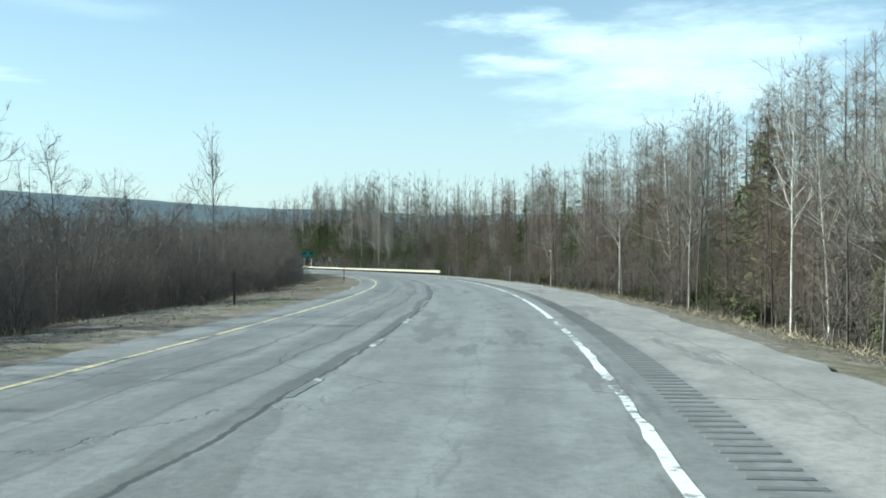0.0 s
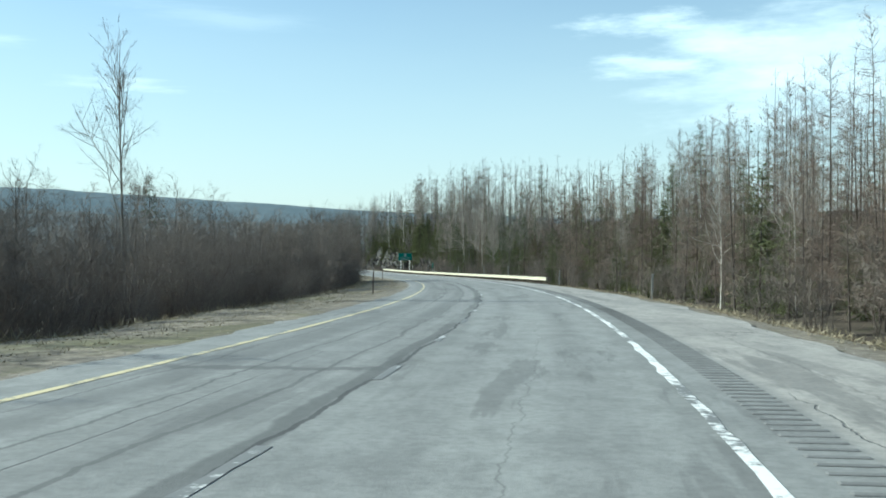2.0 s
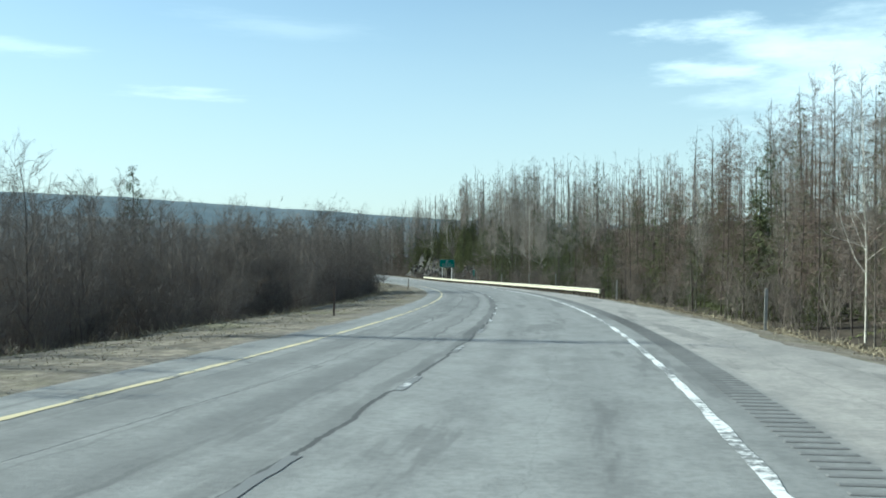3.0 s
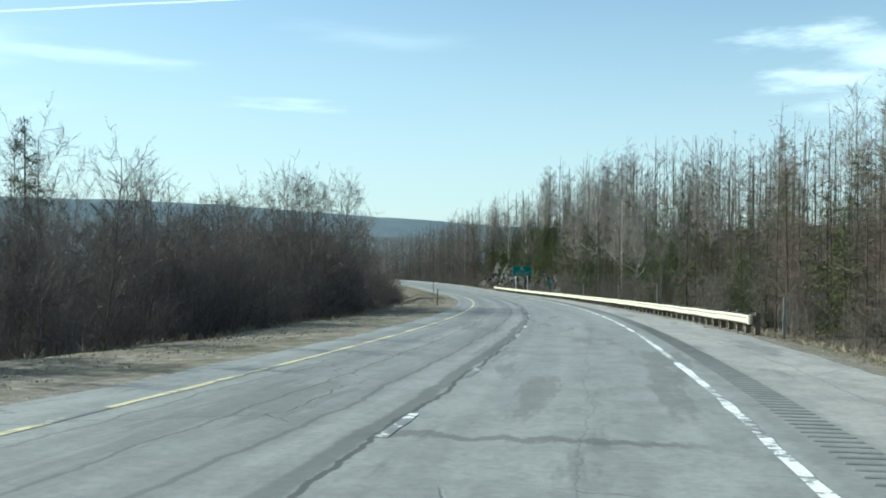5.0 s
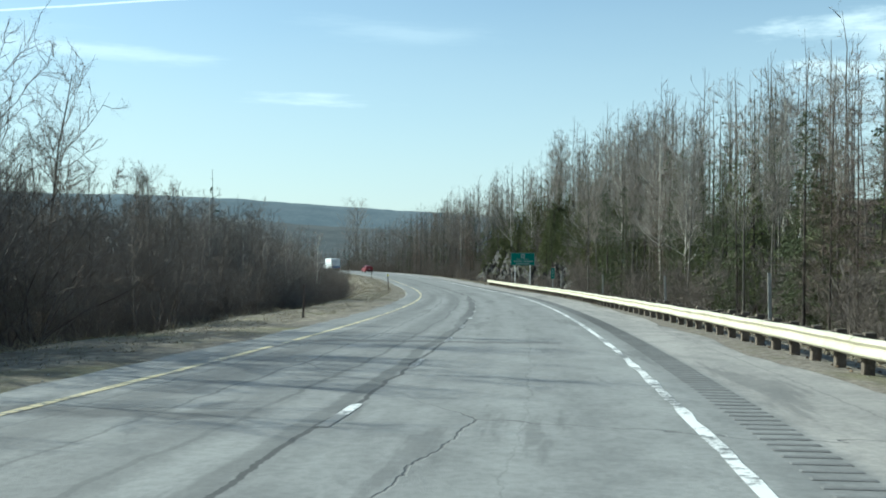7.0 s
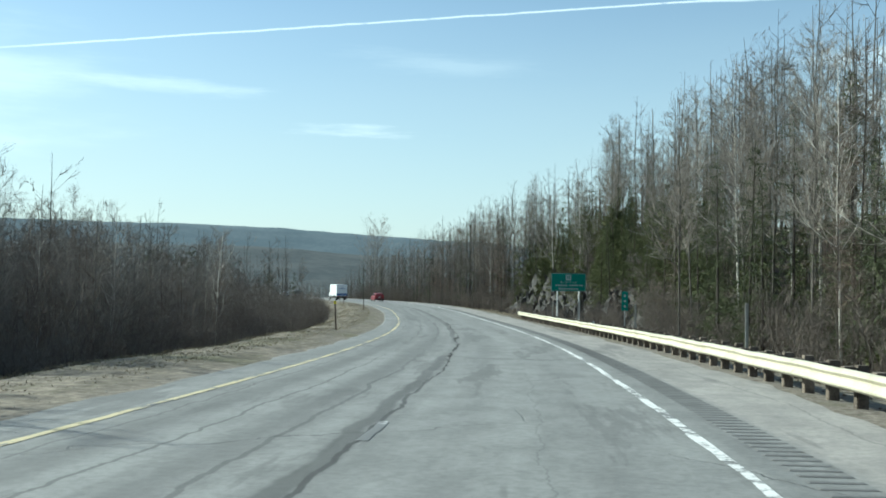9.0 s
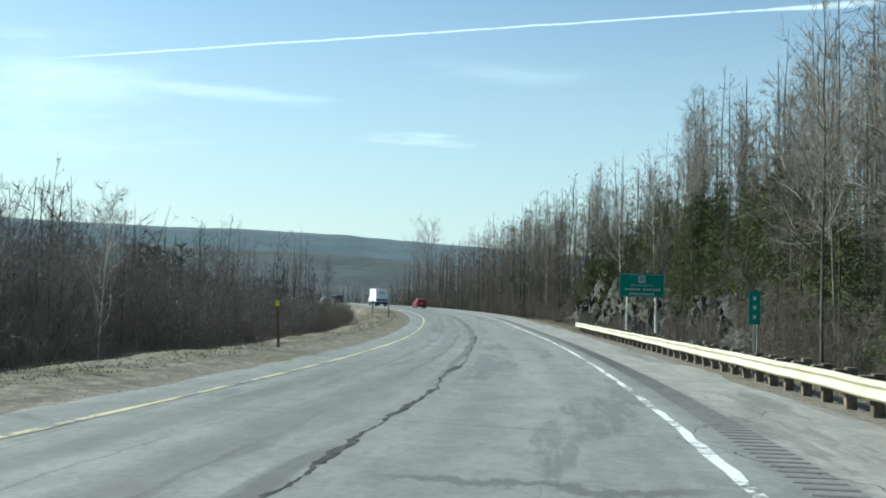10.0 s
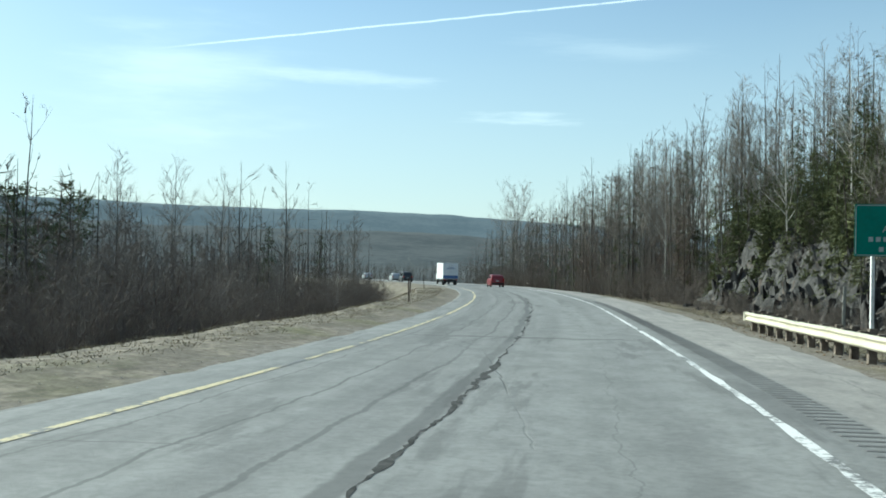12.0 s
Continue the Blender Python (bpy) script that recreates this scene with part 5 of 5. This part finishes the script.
def build_sign(s=266.0, u=-11.3):
    p = place(s, u)[0]
    road_z = over_road(s, 0, 0)[0][2]
    sign = thing("road_sign", "large green highway sign with white lettering on two white posts", "road sign", pose(p[0], p[1], road_z, 0, 0, heading(s) - 4))
    w, h, mid = 3.0, 1.56, 3.25
    bm = bmesh.new()
    box(bm, 0, 0, mid, w, 0.03, h, 0.012)
    panel = part("panel", bm, GREEN, sign, "green sign panel")
    bm = bmesh.new()
    for x, z, sx, sz in ((0, mid + h / 2 - 0.035, w - 0.12, 0.022), (0, mid - h / 2 + 0.035, w - 0.12, 0.022), (-w / 2 + 0.035, mid, 0.022, h - 0.12), (w / 2 - 0.035, mid, 0.022, h - 0.12)):
        box(bm, x, -0.018, z, sx, 0.008, sz)
    part("border", bm, SIGNWHITE, panel)
    bm = bmesh.new()
    box(bm, 0, -0.019, mid + 0.42, 0.46, 0.008, 0.48, 0.003)
    crest = part("emblem", bm, SIGNWHITE, panel, "white emblem square")
    bm = bmesh.new()
    for x, z in ((-0.075, 0.075), (0.075, 0.075), (-0.075, -0.075), (0.075, -0.075)):
        box(bm, x, -0.026, mid + 0.42 + z, 0.11, 0.008, 0.12, 0.003)
    part("emblem_shape", bm, GREEN, sign)
    word("Autoroute", 0.27, SIGNWHITE, panel, pose(0, -0.017, mid + 0.02, 90, 0, 0))
    for x, z, sx in ((-0.62, -0.27, 1.05), (0.66, -0.27, 1.2), (0.0, -0.57, 1.7)):
        n = max(3, int(sx / 0.19))
        for i in range(n):
            bm = bmesh.new()
            box(bm, x - sx / 2 + (i + 0.5) * sx / n, -0.019, mid + z, sx / n * 0.62, 0.008, 0.14, 0.002)
            part("lettering_bar", bm, SIGNWHITE, panel)
    low = min(place(s, u - 1.2)[0][2], place(s, u + 1.2)[0][2]) - road_z - 0.4
    for x in (-0.95, 0.95):
        bm = bmesh.new()
        box(bm, x, 0.11, (low + mid + 0.7) / 2, 0.10, 0.15, mid + 0.7 - low, 0.008)
        part("post", bm, POSTWHITE, sign, "white steel post")
    for z in (mid - 0.5, mid, mid + 0.5):
        bm = bmesh.new()
        box(bm, 0, 0.025, z, w * 0.94, 0.02, 0.05, 0.003)
        part("stiffener", bm, SIGNBACK, sign)


def build_small_sign(s=226.0, u=-7.75):
    p = place(s, u)[0]
    sign = thing("distance_marker_sign", "small upright green marker sign on a steel post", "road sign", pose(p[0], p[1], p[2], 0, 0, heading(s) - 3))
    bm = bmesh.new()
    box(bm, 0, 0, 1.85, 0.30, 0.012, 0.90, 0.004)
    panel = part("panel", bm, GREEN, sign)
    for z in (2.1, 1.85, 1.6):
        bm = bmesh.new()
        box(bm, 0, -0.009, z, 0.075, 0.004, 0.10, 0.001)
        part("lettering_bar", bm, SIGNWHITE, panel)
    bm = bmesh.new()
    box(bm, 0, 0.03, 1.05, 0.05, 0.04, 2.5, 0.004)
    part("post", bm, SIGNBACK, sign)


build_sign()
build_small_sign()


def marker(kind, s, u, h, mat, label, patch=None):
    p = place(s, u)[0]
    ob = thing("marker_post", label, "marker post", pose(p[0], p[1], p[2], R.uniform(-2.5, 2.5), R.uniform(-2.5, 2.5), heading(s)), "roadside markers")
    bm = bmesh.new()
    box(bm, 0, 0, h / 2 - 0.15, 0.075 if kind else 0.10, 0.045, h + 0.3, 0.008)
    body = part("post", bm, mat, ob)
    if patch is not None:
        bm = bmesh.new()
        box(bm, 0, -0.03, h - 0.10, 0.12, 0.012, 0.17, 0.004)
        part("reflector", bm, patch, ob, "reflector plate")


for s, u, h, mat, patch, label in (
        (100, -8.9, 1.35, MARKGREY, None, "grey wooden marker post on the verge"), (139, -9.1, 1.5, MARKGREY, None, "tall grey post at the rail's end"),
        (104, 6.0, 1.25, MARKER, None, "dark brown marker post in dead grass"), (231, 6.2, 1.5, MARKER, YELLOW, "dark marker post with a yellow reflector"),
        (289, 6.6, 1.25, MARKER, None, "dark brown marker post in dead grass"), (312, 8.4, 1.4, MARKER, None, "dark brown marker post in dead grass"), (330, 7.6, 1.2, MARKER, None, "dark brown marker post in dead grass"),
        (178, 6.2, 1.2, MARKER, None, "dark brown marker post in dead grass"), (212, -9.4, 2.0, MARKGREY, None, "tall grey post behind the rail"), (233, -9.6, 2.0, MARKGREY, None, "tall grey post behind the rail"),
        (172, -9.2, 2.0, MARKGREY, None, "tall grey post behind the rail"), (190, -9.2, 1.9, MARKGREY, None, "tall grey post behind the rail"), (252, -9.5, 2.0, MARKGREY, None, "tall grey post behind the rail"), (270, -10.6, 2.2, MARKGREY, None, "tall grey post beside the sign"),
        (47, 7.2, 1.2, MARKER, None, "dark brown marker post in dead grass")):
    marker(1 if mat is MARKER else 0, s, u, h, mat, label, patch)
# white stub with an amber patch on the rail
p = over_road(231.5, rail_line(231.5) + 0.02, 0.56)[0]
tab = thing("rail_reflector", "small white reflector tab on the guardrail", "reflector", pose(p[0], p[1], p[2], 0, 0, heading(231.5)))
bm = bmesh.new()
box(bm, 0, 0, 0.07, 0.12, 0.02, 0.14, 0.006)
part("plate", bm, SIGNWHITE, tab)

# ---- vehicles on the road ahead ----
def car_paint(name, colour):
    return material(name, plain(colour, 0.12, 1.2), 0.28, 0.2, spec=0.6)


RED = car_paint("red_car_paint", (0.21, 0.018, 0.022))
DARK = car_paint("dark_car_paint", (0.035, 0.04, 0.042))
SILVER = car_paint("silver_car_paint", (0.40, 0.41, 0.41))
GLASS = material("dark_car_glass", plain((0.015, 0.018, 0.02), 0.1), 0.06, spec=0.8)
RUBBER = material("tyre_rubber", plain((0.02, 0.02, 0.02), 0.3), 0.85)
ALLOY = material("wheel_alloy", plain((0.42, 0.42, 0.42), 0.2), 0.35, 0.8)
TAIL = material("tail_light_red", plain((0.42, 0.012, 0.012), 0.1), 0.2, spec=0.6)
TRIM = material("black_trim", plain((0.03, 0.03, 0.03), 0.2), 0.6)
TRUCKWHITE = material("truck_white", plain((0.74, 0.75, 0.75), 0.14, 0.8), 0.45)
TRUCKBLUE = material("truck_blue", plain((0.10, 0.17, 0.34), 0.2), 0.45)


def wheel(parent, x, y, r, wide):
    bm = bmesh.new()
    prof = [(r * 0.62, -wide / 2), (r * 0.94, -wide / 2), (r, -wide * 0.3), (r, wide * 0.3), (r * 0.94, wide / 2), (r * 0.62, wide / 2)]
    rings = []
    for k in range(20):
        a = k * math.pi / 10
        rings.append([bm.verts.new((w, math.cos(a) * q, math.sin(a) * q)) for q, w in prof])
    for k in range(20):
        for j in range(5):
            bm.faces.new((rings[k][j], rings[k][j + 1], rings[(k + 1) % 20][j + 1], rings[(k + 1) % 20][j]))
    hub = part("wheel", bm, RUBBER, parent, at=pose(x, y, r))
    bm = bmesh.new()
    rod(bm, (-wide * 0.42, 0, 0), (wide * 0.42, 0, 0), r * 0.64, r * 0.64, 16)
    part("rim", bm, ALLOY, hub)


def loft(rows, mat, name, parent, label=""):
    """A body from cross sections: y, half width at sill, belt and top, and their heights."""
    bm = bmesh.new()
    loops = []
    for y, (w0, z0), (w1, z1), (w2, z2) in rows:
        pts = [(-w0, z0), (-w1, z0 + (z1 - z0) * 0.45), (-w1, z1), (-w2, z2 - 0.03), (-w2 + 0.12, z2), (w2 - 0.12, z2), (w2, z2 - 0.03), (w1, z1), (w1, z0 + (z1 - z0) * 0.45), (w0, z0)]
        loops.append([bm.verts.new((x, y, z)) for x, z in pts])
    for a, b in zip(loops, loops[1:]):
        for j in range(len(a)):
            k = (j + 1) % len(a)
            bm.faces.new((a[j], a[k], b[k], b[j]))
    bm.faces.new(loops[0])
    bm.faces.new(loops[-1][::-1])
    bmesh.ops.recalc_face_normals(bm, faces=bm.faces)
    bmesh.ops.bevel(bm, geom=list(bm.edges), offset=0.025, segments=1, affect="EDGES")
    for f in bm.faces:
        f.smooth = True
    return part(name, bm, mat, parent, label)


def build_car(name, label, mat, s, u, length=4.3, wide=1.78, tall=1.6):
    p = over_road(s, u, 0.0)[0]
    car = thing(name, label, "car", pose(p[0], p[1], p[2], 0, 0, heading(s)))
    L, w, t = length / 2, wide / 2, tall
    loft([(-L, (w * 0.86, 0.32), (w * 0.93, 0.72), (w * 0.90, 0.98)), (-L + 0.12, (w * 0.95, 0.24), (w * 0.99, 0.78), (w * 0.95, 1.02)), (-L + 0.9, (w * 0.97, 0.22), (w, 0.80), (w * 0.96, 1.0)),
          (0.2, (w * 0.97, 0.22), (w, 0.80), (w * 0.95, 0.97)), (L - 1.0, (w * 0.96, 0.22), (w * 0.99, 0.76), (w * 0.92, 0.92)), (L - 0.15, (w * 0.88, 0.26), (w * 0.93, 0.62), (w * 0.82, 0.76)), (L, (w * 0.7, 0.34), (w * 0.78, 0.55), (w * 0.7, 0.66))], mat, "body", car)
    loft([(-L + 0.10, (w * 0.90, 0.96), (w * 0.86, 1.10), (w * 0.80, 1.18)), (-L + 0.45, (w * 0.91, 0.96), (w * 0.84, t - 0.12), (w * 0.76, t - 0.03)), (-0.2, (w * 0.91, 0.94), (w * 0.84, t - 0.08), (w * 0.76, t)),
          (0.45, (w * 0.90, 0.93), (w * 0.83, t - 0.12), (w * 0.75, t - 0.04)), (L - 0.95, (w * 0.88, 0.88), (w * 0.86, 0.95), (w * 0.82, 1.0))], mat, "cabin", car)
    bm = bmesh.new()
    q = [bm.verts.new(c) for c in ((-w * 0.70, -L + 0.135, 1.12), (w * 0.70, -L + 0.135, 1.12), (w * 0.64, -L + 0.40, t - 0.14), (-w * 0.64, -L + 0.40, t - 0.14))]
    bm.faces.new(q)
    bmesh.ops.solidify(bm, geom=bm.faces[:], thickness=-0.03)
    part("rear_window", bm, GLASS, car)
    for sx in (-1, 1):
        for y0, y1 in ((-L + 0.62, -0.12), (-0.02, 0.75)):
            bm = bmesh.new()
            top0, top1 = (y0 + 0.05, y1) if y1 < 0.3 else (y0, y1 - 0.45)
            q = [bm.verts.new((sx * a, y, z)) for a, y, z in ((w * 0.895, y0, 1.04), (w * 0.895, y1, 1.04), (w * 0.85, top1, t - 0.15), (w * 0.85, top0, t - 0.15))]
            bm.faces.new(q)
            bmesh.ops.solidify(bm, geom=bm.faces[:], thickness=0.03 * sx)
            part("side_window", bm, GLASS, car)
        bm = bmesh.new()
        box(bm, sx * w * 0.80, -L + 0.03, 0.90, 0.17, 0.12, 0.30, 0.03)
        part("tail_light", bm, TAIL, car)
        bm = bmesh.new()
        box(bm, sx * (w + 0.07), 0.72, 1.02, 0.16, 0.09, 0.12, 0.03)
        part("mirror", bm, TRIM, car)
        for y in (-L + 0.82, L - 0.82):
            wheel(car, sx * (w - 0.11), y, 0.32, 0.2)
    bm = bmesh.new()
    box(bm, 0, -L - 0.02, 0.42, wide * 0.88, 0.14, 0.2, 0.04)
    part("bumper", bm, TRIM, car)
    bm = bmesh.new()
    box(bm, 0, -L - 0.005, 0.74, 0.34, 0.02, 0.13, 0.005)
    part("licence_plate", bm, SIGNWHITE, car)
    return car


def build_truck(s=370.0, u=1.75):
    p = over_road(s, u, 0.0)[0]
    t = thing("box_truck", "white box truck with a blue band across its rear", "truck", pose(p[0], p[1], p[2], 0, 0, heading(s)))
    bm = bmesh.new()
    box(bm, 0, 0, 2.42, 2.5, 7.2, 2.75, 0.04)
    body = part("cargo_box", bm, TRUCKWHITE, t)
    bm = bmesh.new()
    box(bm, 0, -3.62, 1.42, 2.44, 0.03, 0.55, 0.008)
    part("rear_band", bm, TRUCKBLUE, body, "blue band")
    for x in (-0.6, 0.6):
        bm = bmesh.new()
        box(bm, x, -3.615, 2.72, 1.14, 0.03, 1.85, 0.01)
        d = part("rear_door", bm, TRUCKWHITE, body)
        bm = bmesh.new()
        rod(bm, (x * 0.35, -3.65, 1.85), (x * 0.35, -3.65, 3.6), 0.02)
        part("lock_rod", bm, SIGNBACK, d)
    for z, wd in ((3.05, 0.9), (2.85, 1.3)):
        bm = bmesh.new()
        box(bm, 0, -3.64, z, wd, 0.01, 0.09)
        part("lettering_bar", bm, TRUCKBLUE, body)
    bm = bmesh.new()
    box(bm, 0, 0.4, 0.86, 0.9, 8.2, 0.3, 0.03)
    part("chassis", bm, TRIM, t)
    bm = bmesh.new()
    box(bm, 0, 4.75, 1.75, 2.2, 1.9, 2.0, 0.12, 0.82, -0.15)
    cab = part("cab", bm, TRUCKWHITE, t)
    for sx in (-1, 1):
        bm = bmesh.new()
        box(bm, sx * 1.06, 4.8, 2.2, 0.06, 0.95, 0.7, 0.02)
        part("cab_window", bm, GLASS, cab)
        bm = bmesh.new()
        box(bm, sx * 1.42, 5.3, 2.1, 0.2, 0.1, 0.5, 0.03)
        part("mirror", bm, TRIM, cab)
        bm = bmesh.new()
        box(bm, sx * 1.0, -3.6, 0.98, 0.32, 0.08, 0.14, 0.02)
        part("tail_light", bm, TAIL, t)
        bm = bmesh.new()
        box(bm, sx * 0.85, -2.9, 0.55, 0.6, 0.03, 0.6, 0.005)
        part("mud_flap", bm, TRIM, t)
        for y in (-2.2, 4.6):
            wheel(t, sx * 0.98, y, 0.48, 0.42 if y < 0 else 0.28)
    bm = bmesh.new()
    box(bm, 0, -3.5, 0.6, 2.2, 0.1, 0.14, 0.02)
    part("rear_bumper", bm, TRIM, t)
    bm = bmesh.new()
    box(bm, 0, 5.72, 2.2, 1.9, 0.05, 0.75, 0.02)
    part("windscreen", bm, GLASS, cab)
    t.scale = (0.8, 0.8, 0.76)


build_car("red_hatchback", "dark red hatchback driving in the slow lane", RED, 353.0, -1.8, 3.9, 1.66, 1.46)
build_truck()
build_car("dark_suv", "dark grey sport utility car in the fast lane", DARK, 410.0, 1.75, 4.6, 1.86, 1.75)
build_car("silver_car", "silver hatchback in the fast lane", SILVER, 422.0, 1.7, 4.2, 1.76, 1.5)
build_car("grey_car", "grey hatchback far ahead in the fast lane", SILVER, 455.0, 1.75, 4.3, 1.78, 1.55)


# ---- verge: grass, gravel and dead leaves ----
def tufts(name, spots, tall, blades, mat, label, seed):
    rng = np.random.default_rng(seed)
    w = Wood()
    s, u = np.repeat(spots[:, 0], blades), np.repeat(spots[:, 1], blades)
    s = s + rng.normal(0, 0.07, len(s))
    u = u + rng.normal(0, 0.07, len(u))
    root = place(s, u, -0.01)
    d = np.stack([rng.normal(0, 0.7, len(s)), rng.normal(0, 0.7, len(s)), np.full(len(s), 0.5)], 1)
    d /= np.linalg.norm(d, axis=1)[:, None]
    w.blades(root, root + d * (tall * rng.uniform(0.4, 1.2, len(s)))[:, None], 0.009)
    return tagged(new(name, w.mesh(name, mat)), label, "grass", kind="stuff")


def scatter(rng, n, s0, s1, u0, u1):
    return np.stack([rng.uniform(s0, s1, n), rng.uniform(u0, u1, n)], 1)


gr = np.random.default_rng(77)
tufts("dead_grass", np.vstack([scatter(gr, 5200, 0, 150, -11.5, -8.0), scatter(gr, 2200, 150, 300, -11.0, -8.2), scatter(gr, 6500, 0, 200, 5.8, 10.6), scatter(gr, 9000, 200, 330, 6.0, 11.0)]), 0.075, 5, GRASS, "short straw-coloured dead grass on the verges", 1)
tufts("tall_dead_grass", np.vstack([scatter(gr, 1500, 0, 140, -12.0, -8.7), scatter(gr, 900, 140, 240, -13.0, -9.2), scatter(gr, 1100, 10, 200, 8.6, 11.4), scatter(gr, 700, 240, 330, -12.5, -8.6)]), 0.38, 6, GRASS, "tall pale dead grass at the wood's edge", 2)
tufts("new_grass", np.vstack([scatter(gr, 1800, 20, 200, 7.0, 10.6), scatter(gr, 1000, 200, 330, 6.0, 10.0)]), 0.05, 6, GREENISH, "faint new green grass in the verge", 3)


def stones(name, n, areas, low, top, mat, label, seed):
    rng = np.random.default_rng(seed)
    base = np.array([(1, 0, 0), (0, 1, 0), (-1, 0, 0), (0, -1, 0), (0, 0, 0.7), (0, 0, -0.5)], float)
    tri = [(0, 1, 4), (1, 2, 4), (2, 3, 4), (3, 0, 4), (1, 0, 5), (2, 1, 5), (3, 2, 5), (0, 3, 5)]
    v, f = [], []
    for k in range(n):
        s0, s1, u0, u1 = areas[k % len(areas)]
        s, u = rng.uniform(s0, s1), rng.uniform(u0, u1)
        c = place(s, u, 0.01)[0] if abs(u + 1.2) > 5.86 else over_road(s, u, 0.008)[0]
        r = rng.uniform(low, top)
        m = base * r * rng.uniform(0.6, 1.3, (6, 1))
        a = rng.uniform(0, 6.28)
        m = np.stack([m[:, 0] * math.cos(a) - m[:, 1] * math.sin(a), m[:, 0] * math.sin(a) + m[:, 1] * math.cos(a), m[:, 2]], 1)
        f += [tuple(i + 6 * k for i in t) for t in tri]
        v.append(m + c)
    return tagged(new(name, mesh_of(name, np.vstack(v), f, mat)), label, "gravel", kind="stuff")


stones("gravel", 5200, [(0, 320, 4.5, 5.9), (0, 320, -8.4, -6.8), (130, 280, -8.6, -7.2)], 0.006, 0.02, GRAVEL, "loose gravel along the edges of the asphalt", 4)
stones("leaf_litter", 3000, [(135, 280, -9.0, -7.3), (0, 140, -12.0, -8.6)], 0.02, 0.05, LITTER, "brown fallen leaves and bits under the rail", 5)

# brush at the foot of the cut and on its ledges
for k in range(80):
    s = R.uniform(236, 322)
    stand(SHRUBS if R.random() < 0.3 else UNDER, s, R.uniform(-14.2, -11.8), R.uniform(0.9, 1.8) if 262 < s < 314 else R.uniform(1.4, 3.2), 8.0)
for k in range(110):
    s = R.uniform(242, 322)
    stand(FIRS, s, R.uniform(-22.5, -16.2), R.uniform(3.0, 8.5), 4.0)

for k in range(70):
    s = R.uniform(320, 400)
    stand(UNDER if R.random() < 0.5 else ALDERS, s, wood_edge(s) + R.uniform(-2.5, 0.8), R.uniform(1.8, 4.4), 6.0)

# prototypes that found no place
for kind in (YOUNG, LARCHES, BIRCHES, ASPENS, SPRUCES, FIRS, SHRUBS, ALDERS, WILLOWS, UNDER, PINES):
    for o in kind:
        if o.matrix_basis.translation.length < 1e-6:
            for c in o.children:
                bpy.data.objects.remove(c)
            bpy.data.objects.remove(o)
